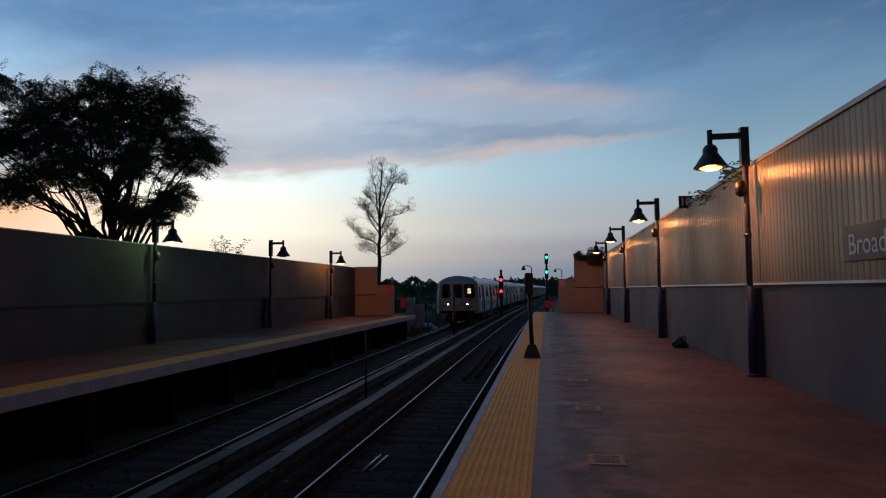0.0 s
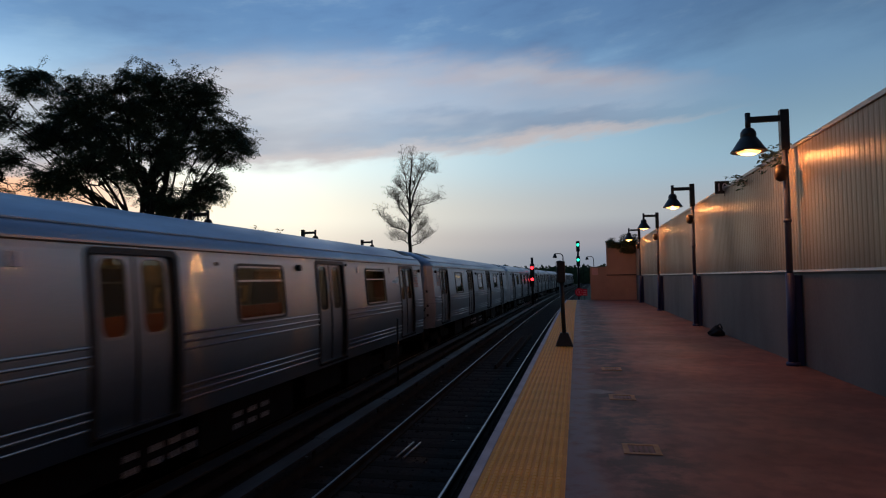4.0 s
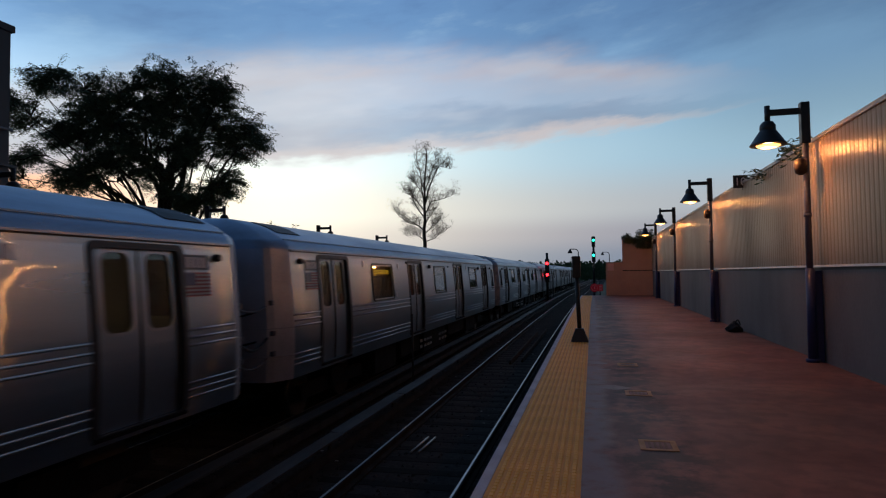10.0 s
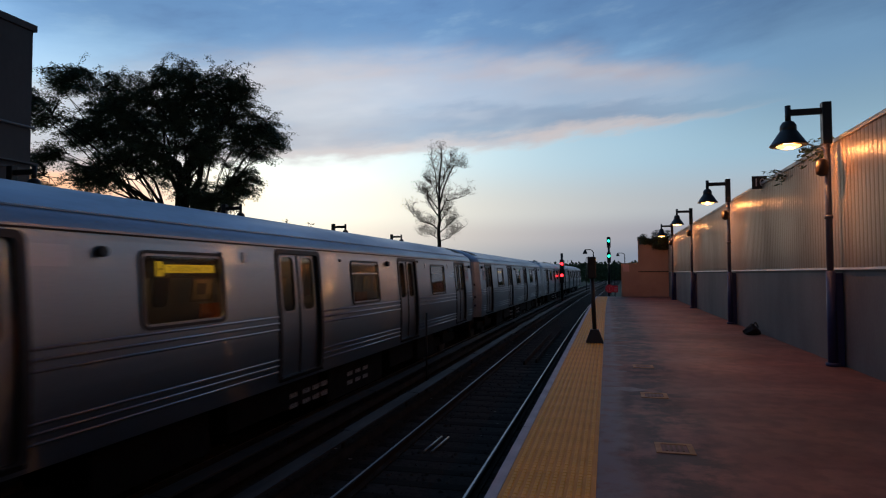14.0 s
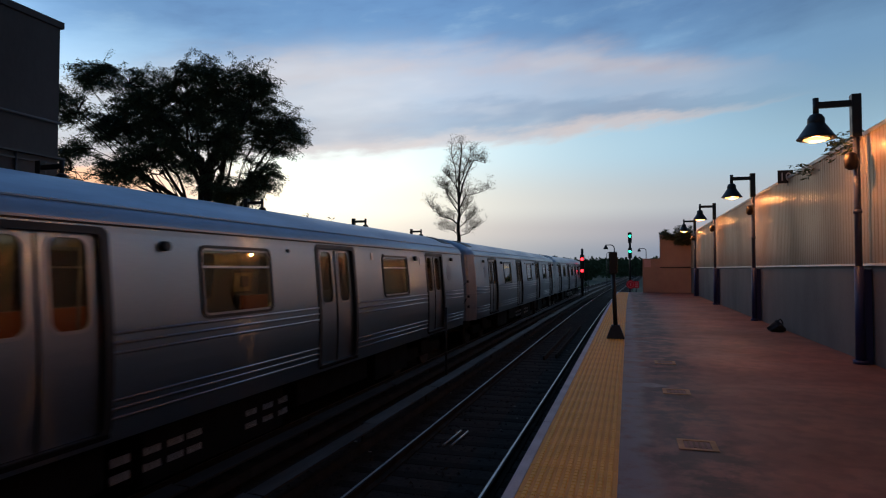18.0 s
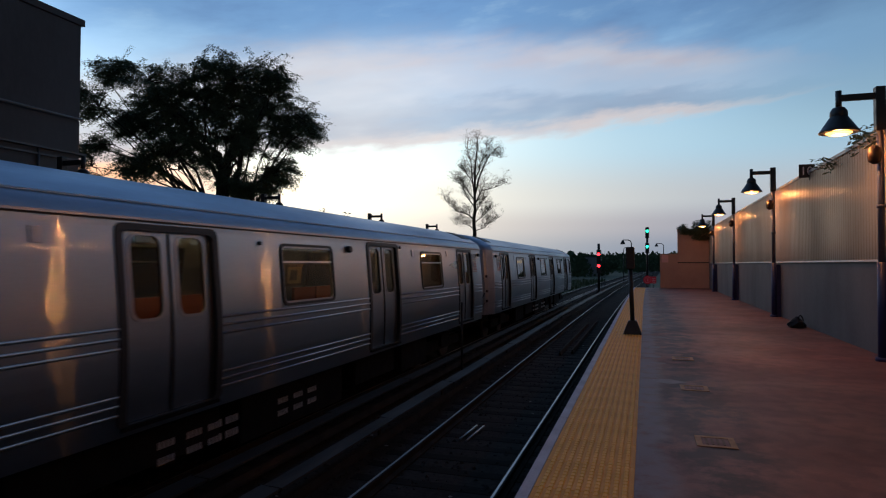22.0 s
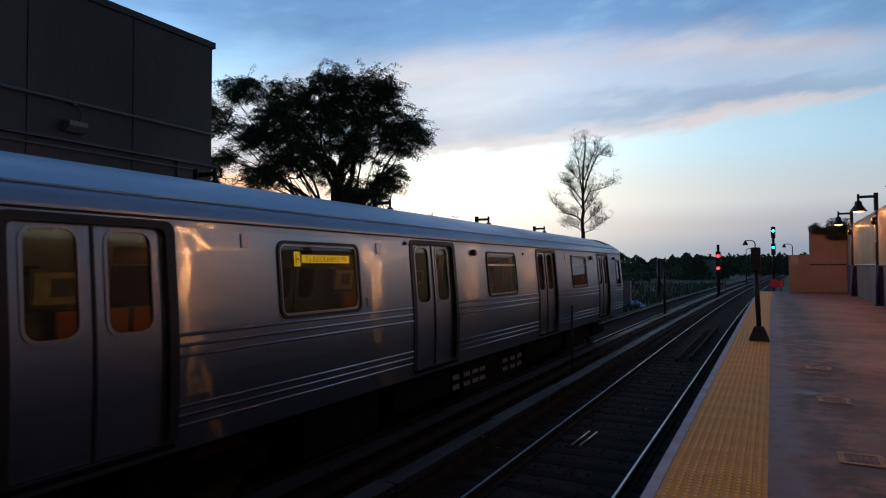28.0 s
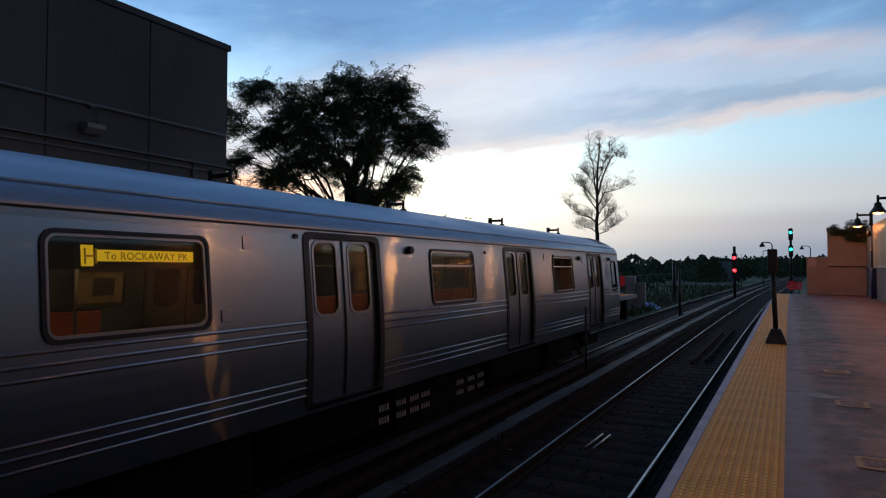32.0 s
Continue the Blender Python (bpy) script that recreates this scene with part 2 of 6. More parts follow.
def sheet_steel(name, colour, rough, sharp, band, swell):
    """Rolled stainless sheet: a dull brushed body, a faint upright smear and a sharper skin whose dents curl lamp images into loops."""
    m = material(name, colour, rough, metal=1.0, stain=0.25, scale=1.2, grain=0.06, fine=50, stretch=(1, 0.15, 1), bump=0.02, dark=0.75,
                 blot=((1.6, 0.25, (0.8, 0.8, 0.8)),))
    nt = m.node_tree
    L = nt.links
    base = nt.nodes["Principled BSDF"]
    out = nt.nodes["Material Output"]
    co, tn = nt.nodes.new("ShaderNodeTexCoord"), nt.nodes.new("ShaderNodeTangent")
    tn.direction_type, tn.axis = "RADIAL", "Z"
    last = base.outputs[0]
    for share_of, gloss, brush, scale, depth in ((band, 0.24, 0.7, (1.0, 2.0, 2.2), swell), (sharp, 0.115, 0.88, (1.0, 3.2, 2.6), swell)):
        mp, ns, bp, gl, mx = (nt.nodes.new(k) for k in ("ShaderNodeMapping", "ShaderNodeTexNoise", "ShaderNodeBump", "ShaderNodeBsdfGlossy", "ShaderNodeMixShader"))
        mp.inputs["Scale"].default_value = scale
        ns.inputs["Scale"].default_value, ns.inputs["Detail"].default_value = 1.0, 1.0
        bp.inputs["Strength"].default_value, bp.inputs["Distance"].default_value = 1.0, depth
        gl.inputs["Color"].default_value = (colour[0] * 1.15, colour[1] * 1.15, colour[2] * 1.15, 1)
        gl.inputs["Roughness"].default_value = gloss
        gl.inputs["Anisotropy"].default_value = brush
        mx.inputs[0].default_value = share_of
        for a, c in ((co.outputs["Object"], mp.inputs[0]), (mp.outputs[0], ns.inputs["Vector"]), (ns.outputs[0], bp.inputs["Height"]), (bp.outputs[0], gl.inputs["Normal"]),
                     (tn.outputs[0], gl.inputs["Tangent"]), (last, mx.inputs[1]), (gl.outputs[0], mx.inputs[2])):
            L.new(a, c)
        last = mx.outputs[0]
    L.new(last, out.inputs[0])
    return m


def deck_concrete(name, like):
    """Platform concrete with a pale chipped band beside the tactile tiles and a stained lane along it."""
    m = material(name, **like)
    nt = m.node_tree
    L = nt.links
    b = nt.nodes["Principled BSDF"]
    old = b.inputs["Base Color"].links[0].from_socket
    co, sep, n1, n2 = (nt.nodes.new(k) for k in ("ShaderNodeTexCoord", "ShaderNodeSeparateXYZ", "ShaderNodeTexNoise", "ShaderNodeTexNoise"))
    L.new(co.outputs["Object"], sep.inputs[0])
    for n, size, det in ((n1, 1.6, 9.0), (n2, 2.3, 10.0)):
        n.inputs["Scale"].default_value, n.inputs["Detail"].default_value, n.inputs["Roughness"].default_value = size, det, 0.65
        L.new(co.outputs["Object"], n.inputs["Vector"])

    def calc(op, a, c):
        n = nt.nodes.new("ShaderNodeMath")
        n.operation = op
        for i, v in enumerate((a, c)):
            if isinstance(v, float):
                n.inputs[i].default_value = v
            else:
                L.new(v, n.inputs[i])
        return n.outputs[0]

    def step(v, lo, hi, top):
        n = nt.nodes.new("ShaderNodeMapRange")
        n.interpolation_type = "SMOOTHSTEP"
        L.new(v, n.inputs[0])
        for i, q in enumerate((lo, hi, 0.0, top)):
            n.inputs[i + 1].default_value = q
        return n.outputs[0]

    def over(fac, under, colour):
        n = nt.nodes.new("ShaderNodeMix")
        n.data_type = "RGBA"
        L.new(fac, n.inputs[0])
        L.new(under, n.inputs[6])
        n.inputs[7].default_value = (*colour, 1)
        return n.outputs[2]

    # across: 0 at the tiles, growing towards the wall
    across = calc("SUBTRACT", sep.outputs[0], 0.75)
    wob = calc("MULTIPLY", calc("SUBTRACT", n1.outputs[0], 0.5), 1.1)
    lane = calc("SUBTRACT", 1.0, calc("ABSOLUTE", calc("SUBTRACT", calc("ADD", across, wob), 0.62), 0.0))
    stain = calc("MULTIPLY", step(lane, 0.45, 0.85, 1.0), step(n2.outputs[0], 0.40, 0.56, 0.9))
    col = over(stain, old, (0.022, 0.015, 0.015))
    pale = calc("MULTIPLY", step(calc("ADD", across, calc("MULTIPLY", wob, 0.45)), 0.30, 0.12, 1.0), step(n2.outputs[0], 0.34, 0.52, 0.8))
    col = over(pale, col, (0.20, 0.165, 0.18))
    L.new(col, b.inputs["Base Color"])
    return m


DECK = dict(colour=(0.215, 0.096, 0.074), rough=0.60, stain=0.45, scale=0.55, grain=0.2, fine=45, bump=0.3, spec=0.2,
            blot=((0.35, 0.55, (0.62, 0.70, 0.78)), (0.8, 0.4, (1.45, 1.15, 1.05)), (1.3, 0.45, (0.55, 0.52, 0.52)), (5.0, 0.5, (0.55, 0.5, 0.5))))
M = {
    "deck": deck_concrete("worn_platform_concrete", DECK),
    "steel": sheet_steel("brushed_stainless_steel", (0.29, 0.345, 0.405), 0.35, 0.25, 0.05, 0.0050),
    "concrete": material("platform_concrete", **DECK),
    "kerb": material("pale_edge_concrete", (0.46, 0.43, 0.47), 0.7, stain=0.5, scale=3, fine=60),
    "patch": material("pale_worn_concrete", (0.15, 0.118, 0.122), 0.6, stain=0.9, scale=1.6, fine=30, dark=0.6, blot=((3.0, 0.7, (0.75, 0.6, 0.55)), (9.0, 0.5, (1.3, 1.3, 1.35)))),
    "yellow": material("yellow_tactile_rubber", (0.90, 0.43, 0.045), 0.6, stain=0.3, scale=2.0, grain=0.1, fine=50),
    "yellowdirt": material("grimy_yellow_rubber", (0.74, 0.31, 0.032), 0.7, stain=0.4, scale=2.0, grain=0.1, fine=50),
    "panel": material("cream_corrugated_metal", (0.35, 0.25, 0.165), 0.40, metal=0.10, spec=0.5, stain=0.35, scale=0.8, grain=0.08, fine=20, stretch=(1, 1, 0.25), bump=0.08, aniso=0.85),
    "lower": material("grey_cement_panel", (0.165, 0.142, 0.132), 0.75, spec=0.2, stain=0.4, scale=0.9, fine=25, stretch=(1, 1, 0.5)),
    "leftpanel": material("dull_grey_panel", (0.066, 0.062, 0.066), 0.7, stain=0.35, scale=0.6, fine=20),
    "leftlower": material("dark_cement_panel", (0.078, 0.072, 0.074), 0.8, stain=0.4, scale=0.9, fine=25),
    "endwall": material("buff_end_wall", (0.53, 0.35, 0.29), 0.75, stain=0.3, scale=0.9, fine=25),
    "trim": material("pale_flashing", (0.36, 0.335, 0.31), 0.5, metal=0.3, stain=0.3, scale=3),
    "darktrim": material("dark_joint", (0.05, 0.045, 0.045), 0.7),
    "blue": material("blue_painted_steel", (0.02, 0.03, 0.11), 0.5, stain=0.4, scale=4),
    "pole": material("grey_painted_pole", (0.13, 0.13, 0.17), 0.4, metal=0.3, stain=0.3, scale=6),
    "black": material("black_painted_iron", (0.018, 0.018, 0.02), 0.45, stain=0.3, scale=8),
    "brownball": material("brown_sensor_cover", (0.05, 0.028, 0.018), 0.4),
    "amber": material("sodium_bulb", (0.9, 0.7, 0.4), 0.3, glow=(1.0, 0.46, 0.13), power=4.0),
    "greenbulb": material("greenish_bulb", (0.8, 0.9, 0.6), 0.3, glow=(0.62, 1.0, 0.42), power=3.5),
    "deadbulb": material("unlit_bulb", (0.5, 0.48, 0.42), 0.3),
    "greenlens": material("green_signal_lens", (0.1, 0.8, 0.6), 0.3, glow=(0.02, 1.0, 0.55), power=5.0),
    "redlens": material("red_signal_lens", (0.8, 0.05, 0.05), 0.3, glow=(1.0, 0.02, 0.03), power=8.0),
    # unlit boards: a faint red glow is added to lift their colour
    "redsign": material("self_lit_red_enamel", (0.55, 0.03, 0.05), 0.5, stain=0.3, glow=(1.0, 0.03, 0.05), power=0.05),
    "pinksign": material("faded_pink_sign", (0.80, 0.52, 0.54), 0.5),
    "white": material("white_sign_paint", (0.75, 0.74, 0.72), 0.5),
    "rail": material("worn_rail_steel", (0.40, 0.385, 0.38), 0.42, metal=1.0, stain=0.3, scale=2, fine=60),
    "railside": material("rusty_rail_side", (0.024, 0.019, 0.017), 0.85, stain=0.5, scale=3, spec=0.15),
    "tie": material("tarred_timber_tie", (0.028, 0.025, 0.024), 0.95, stain=0.5, scale=4, fine=40, stretch=(1, 5, 1), vary=0.6, spec=0.08),
    "ballast": material("dark_ballast", (0.030, 0.027, 0.026), 0.97, stain=0.6, scale=1.0, grain=0.5, fine=18, bump=1.0, spec=0.08),
    "stone": material("dull_ballast_stone", (0.038, 0.034, 0.034), 0.95, stain=0.6, scale=3, fine=20, spec=0.15),
    "scrap": material("dirty_paper_scrap", (0.22, 0.22, 0.23), 0.7, stain=0.6, scale=2),
    "board": material("weathered_cover_board", (0.046, 0.041, 0.039), 0.62, stain=0.8, scale=3, fine=40, stretch=(1, 0.2, 1), vary=0.4, spec=0.3),
    "rib": material("steel_fluting", (0.36, 0.385, 0.43), 0.40, metal=1.0, stain=0.1, bump=0.02),
    "doorsteel": sheet_steel("satin_door_steel", (0.295, 0.34, 0.395), 0.36, 0.13, 0.05, 0.0028),
    "roof": material("blue_grey_painted_roof", (0.28, 0.39, 0.54), 0.38, metal=0.35, stain=0.25, scale=1.2, fine=15, stretch=(1, 0.3, 1)),
    "endpaint": material("dull_end_sheet", (0.42, 0.44, 0.48), 0.42, metal=0.6, stain=0.35, scale=2.0, wave=0.006),
    "front": material("pale_painted_front", (0.36, 0.39, 0.44), 0.5, metal=0.2, stain=0.5, scale=2.0, blot=((3.0, 0.6, (0.45, 0.42, 0.42)),)),
    "rubber": material("black_rubber", (0.012, 0.012, 0.014), 0.55),
    "vent": material("dark_roof_vent", (0.020, 0.024, 0.030), 0.55, spec=0.3),
    # train grime; on the platform supports this black is shade put into the colour
    "under": material("grime_and_shade_black", (0.009, 0.008, 0.008), 0.9, stain=0.5, scale=3, spec=0.12),
    "wheel": material("wheel_steel", (0.10, 0.09, 0.085), 0.5, metal=0.8),
    "chrome": material("bare_window_frame", (0.30, 0.31, 0.34), 0.4, metal=1.0),
    "seat": material("orange_seat_shell", (0.30, 0.075, 0.02), 0.4, stain=0.1),
    "inner": material("tan_interior_panel", (0.42, 0.30, 0.15), 0.5, stain=0.2, scale=2),
    "carlamp": material("dim_interior_lamp", (0.9, 0.8, 0.5), 0.4, glow=(1.0, 0.66, 0.26), power=3.0),
    "poster": material("interior_poster", (0.35, 0.28, 0.17), 0.5, stain=0.8, scale=4),
    "ledboard": material("dark_sign_case", (0.01, 0.012, 0.016), 0.4),
    "led": material("yellow_led_panel", (0.8, 0.6, 0.05), 0.5, glow=(1.0, 0.66, 0.03), power=0.95),
    "ledoff": material("dark_led_letters", (0.25, 0.17, 0.02), 0.5, glow=(1.0, 0.6, 0.03), power=0.22),
    "headlight": material("headlight_lens", (0.9, 0.8, 0.6), 0.3, glow=(1.0, 0.70, 0.34), power=4.5),
    "rollsign": material("lit_roll_letter", (0.9, 0.8, 0.5), 0.5, glow=(1.0, 0.86, 0.42), power=1.3),
    "rolldim": material("grey_roll_letter", (0.25, 0.25, 0.25), 0.5),
    "flagwhite": material("faded_flag_white", (0.30, 0.28, 0.28), 0.5),
    "flagred": material("flag_red", (0.20, 0.035, 0.045), 0.5),
    "flagblue": material("flag_blue", (0.025, 0.035, 0.11), 0.4),
    "plate": material("number_plate_blue_grey", (0.05, 0.055, 0.075), 0.45),
    "stencil": material("worn_stencil_paint", (0.34, 0.34, 0.35), 0.6, stain=0.6, scale=7),
    "platebar": material("plate_digit_bars", (0.50, 0.50, 0.52), 0.4),
    "logo": material("faded_round_emblem", (0.19, 0.215, 0.265), 0.5, metal=1.0),
    "facade": material("dark_building_concrete", (0.10, 0.098, 0.104), 0.85, stain=0.4, scale=0.5, fine=12, stretch=(1, 1, 0.4)),
    "conduit": material("galvanised_conduit", (0.10, 0.10, 0.11), 0.5, metal=0.4),
    "lampbox": material("pale_floodlight_box", (0.22, 0.21, 0.21), 0.5),
    "bark": material("dark_bark", (0.05, 0.038, 0.028), 0.9, stain=0.5, scale=5),
    "leaf": material("green_leaves", (0.10, 0.135, 0.07), 0.55, stain=0.5, scale=1.5, grain=0.3, fine=6, bump=0),
    "leafthin": material("sparse_olive_leaves", (0.10, 0.085, 0.035), 0.6, stain=0.4, scale=1.5, bump=0),
    "farleaf": material("far_tree_leaves", (0.085, 0.135, 0.066), 0.7, stain=0.6, scale=0.3, fine=2, bump=0),
    "ground": material("rough_grass_ground", (0.055, 0.072, 0.035), 0.95, stain=0.6, scale=0.12, grain=0.4, fine=3, bump=0.5),
    "grass": material("long_grass", (0.07, 0.095, 0.04), 0.8, stain=0.5, scale=0.5, bump=0),
    "tarp": material("blue_plastic_sheet", (0.22, 0.42, 0.80), 0.4),
    "cabinet": material("grey_equipment_case", (0.30, 0.32, 0.36), 0.5, metal=0.2),
    "timber": material("weathered_timber", (0.16, 0.13, 0.10), 0.85, stain=0.5, scale=3),
    "hatch": material("worn_orange_hatch_paint", (0.34, 0.14, 0.025), 0.6, stain=0.6, scale=9, fine=40),
    "hatchdark": material("rusty_hatch_slot", (0.13, 0.06, 0.025), 0.7, stain=0.5, scale=9),
    "signbrown": material("dark_name_board", (0.075, 0.058, 0.046), 0.5),
    "bag": material("black_rubbish_bag", (0.010, 0.010, 0.011), 0.6, spec=0.25),
}
M["panel"].node_tree.nodes["Principled BSDF"].inputs["Anisotropic Rotation"].default_value = 0.0
DARK = material("black_end_glass", (0.012, 0.013, 0.016), 0.08, stain=0.1, bump=0.0)
PANE = glass("window_glass", (0.62, 0.60, 0.55))
DARKPANE = glass("smoked_cab_glass", (0.10, 0.10, 0.11))


# ---------------------------------------------------------------- mesh helpers
def bm_new():
    return bmesh.new()


def box(bm, x0, x1, y0, y1, z0, z1, bevel=0.0):
    vs = [bm.verts.new(p) for p in ((x0, y0, z0), (x1, y0, z0), (x1, y1, z0), (x0, y1, z0), (x0, y0, z1), (x1, y0, z1), (x1, y1, z1), (x0, y1, z1))]
    fs = [bm.faces.new([vs[i] for i in q]) for q in ((3, 2, 1, 0), (4, 5, 6, 7), (0, 1, 5, 4), (1, 2, 6, 5), (2, 3, 7, 6), (3, 0, 4, 7))]
    if bevel:
        es = {e for f in fs for e in f.edges}
        bmesh.ops.bevel(bm, geom=list(es), offset=bevel, segments=2, affect="EDGES", profile=0.5)
    return bm


def tube(bm, p0, p1, r0, r1=None, seg=10, caps=True):
    p0, p1 = Vector(p0), Vector(p1)
    r1 = r0 if r1 is None else r1
    d = (p1 - p0).normalized()
    a = d.orthogonal().normalized()
    c = d.cross(a)
    rings = []
    for p, r in ((p0, r0), (p1, r1)):
        rings.append([bm.verts.new(p + (a * math.cos(2 * math.pi * i / seg) + c * math.sin(2 * math.pi * i / seg)) * r) for i in range(seg)])
    for i in range(seg):
        f = bm.faces.new((rings[0][i], rings[0][(i + 1) % seg], rings[1][(i + 1) % seg], rings[1][i]))
        f.smooth = True
    if caps:
        bm.faces.new(rings[0][::-1])
        bm.faces.new(rings[1])
    return bm


def lathe(bm, centre, profile, seg=20):
    """Turn (radius, height) pairs about the vertical through centre."""
    cx, cy, cz = centre
    rings = [[bm.verts.new((cx + r * math.cos(2 * math.pi * i / seg), cy + r * math.sin(2 * math.pi * i / seg), cz + h)) for i in range(seg)] for r, h in profile]
    for a, b in zip(rings, rings[1:]):
        for i in range(seg):
            f = bm.faces.new((a[i], a[(i + 1) % seg], b[(i + 1) % seg], b[i]))
            f.smooth = True
    bm.faces.new(rings[0][::-1])
    bm.faces.new(rings[-1])
    return bm


def link(name, bm, mat, parent=None, label=""):
    me = bpy.data.meshes.new(name)
    bmesh.ops.recalc_face_normals(bm, faces=bm.faces)
    bm.to_mesh(me)
    bm.free()
    me.materials.append(mat)
    ob = new(name, me)
    if parent:
        ob.parent = parent
    if label:
        ob["label"] = label
    return ob


def part(name, bm, mat, parent, label=""):
    return link(name, bm, mat, parent, label)


def share(name, me, parent, m):
    ob = new(name, me)
    ob.parent = parent
    ob.matrix_basis = m
    return ob


def raw(name, verts, faces, mat, parent=None, label=""):
    me = bpy.data.meshes.new(name)
    me.from_pydata(verts, [], faces)
    me.materials.append(mat)
    ob = new(name, me)
    if parent:
        ob.parent = parent
    if label:
        ob["label"] = label
    return ob


def thing(name, at, label, category, group="", kind=""):
    ob = new(name)
    ob.empty_display_size = 0.2
    ob.matrix_basis = at if isinstance(at, Matrix) else pose(*at)
    return tagged(ob, label, category, group, kind)


def lettering(name, text, size, mat, parent, m, depth=0.004, spacing=1.0, label="", bold=0.0):
    cu = bpy.data.curves.new(name, "FONT")
    cu.body, cu.size, cu.extrude, cu.space_character, cu.offset = text, size, depth, spacing, bold
    tmp = bpy.data.objects.new(name + "_tmp", cu)
    scene.collection.objects.link(tmp)
    me = bpy.data.meshes.new_from_object(tmp.evaluated_get(bpy.context.evaluated_depsgraph_get()))
    bpy.data.objects.remove(tmp)
    me.materials.clear()
    me.materials.append(mat)
    ob = new(name, me)
    ob.parent = parent
    ob.matrix_basis = m
    if label:
        ob["label"] = label
    return ob


def bend(y):
    """How far the line has swung to the right at y."""
    u, v = max(0.0, min(y, 90.0) - 20.0), max(0.0, y - 90.0)
    return u * u / 4600 + v * 140 / 4600


def sweep(bm, x, y0, y1, prof, step=2.0, curved=True):
    """Run a closed profile of (x, z) along the line."""
    n = max(1, int(round((y1 - y0) / step)))
    ys = [y0 + (y1 - y0) * i / n for i in range(n + 1)]
    rings = [[bm.verts.new((x + px + (bend(y) if curved else 0), y, pz)) for px, pz in prof] for y in ys]
    k = len(prof)
    for a, b in zip(rings, rings[1:]):
        for i in range(k):
            bm.faces.new((a[i], a[(i + 1) % k], b[(i + 1) % k], b[i]))
    bm.faces.new(rings[0][::-1])
    bm.faces.new(rings[-1])
    return bm


def rect(w, z0, z1, c=0.0):
    return [(c - w / 2, z0), (c + w / 2, z0), (c + w / 2, z1), (c - w / 2, z1)]


# ---------------------------------------------------------------- plan
RAIL_Z, BED_Z, GROUND_Z = -1.085, -1.247, -1.42
T1, T2, HALF = -1.584, -5.43, 0.753          # track centres, half the distance of the rails
EDGE_R, WALL_R, END_R = 0.0, 4.56, 42.5
EDGE_L, WALL_L, END_L = -7.13, -10.95, 37.6
BACK = -34.0


# ---------------------------------------------------------------- ground and track
def ground():
    bm = bm_new()
    xs = [-2500, -300, -80, -30, -11, -7.6, 0.6, 5, 30, 80, 300, 2500]
    ys = [-1200, -120, -40, 0, 40, 60, 90, 130, 200, 400, 900, 3000]
    grid = [[bm.verts.new((x, y, GROUND_Z)) for x in xs] for y in ys]
    for j in range(len(ys) - 1):
        for i in range(len(xs) - 1):
            bm.faces.new((grid[j][i], grid[j][i + 1], grid[j + 1][i + 1], grid[j + 1][i]))
    tagged(link("ground", bm, M["ground"]), "rough dark grassy ground beside the railway line", "ground", kind="structure")
    bm = bm_new()
    prof = [(-4.4, GROUND_Z - 0.2), (3.2, GROUND_Z - 0.2), (2.6, BED_Z), (-4.1, BED_Z)]
    sweep(bm, -2.7, BACK - 30, 420, prof, 4)
    tagged(link("track_bed", bm, M["ballast"]), "dark stony ballast bed under both tracks", "track bed", kind="structure")


RAIL_PROF = [(-0.07, -0.15), (0.07, -0.15), (0.07, -0.13), (0.012, -0.11), (0.012, -0.045), (0.036, -0.035), (0.036, -0.008), (0.028, -0.004),
             (-0.028, -0.004), (-0.036, -0.008), (-0.036, -0.035), (-0.012, -0.045), (-0.012, -0.11), (-0.07, -0.13)]


def track(x, label, tie_mesh):
    tr = thing("railway_track", (x, 0, RAIL_Z), label, "railway track")
    for s in (-1, 1):
        bm = bm_new()
        sweep(bm, s * HALF, BACK - 30, 420, RAIL_PROF, 3)
        rl = part("rail", bm, M["railside"], tr, "rusty rail with a worn bright head")
        bm = bm_new()
        sweep(bm, s * HALF, BACK - 30, 420, rect(0.027, -0.004, 0.0), 3)
        part("rail_head", bm, M["rail"], rl, "bright worn running surface")
    y, k, far = -1.0, 0, []
    while y < 130:
        if y < 62:
            share("tie", tie_mesh, tr, pose(bend(y) + 0.02 * math.sin(k * 2.7), y, -0.155, 0, 0, 0.8 * math.sin(k * 1.9)))
        else:
            far.append(y)
        y += 0.56
        k += 1
    bm = bm_new()
    for y in far:
        box(bm, bend(y) - 1.25, bend(y) + 1.25, y - 0.11, y + 0.11, -0.29, -0.16)
    far_ob = part("far_tie", bm, M["tie"], tr)
    far_ob["kind"] = "stuff"
    return tr


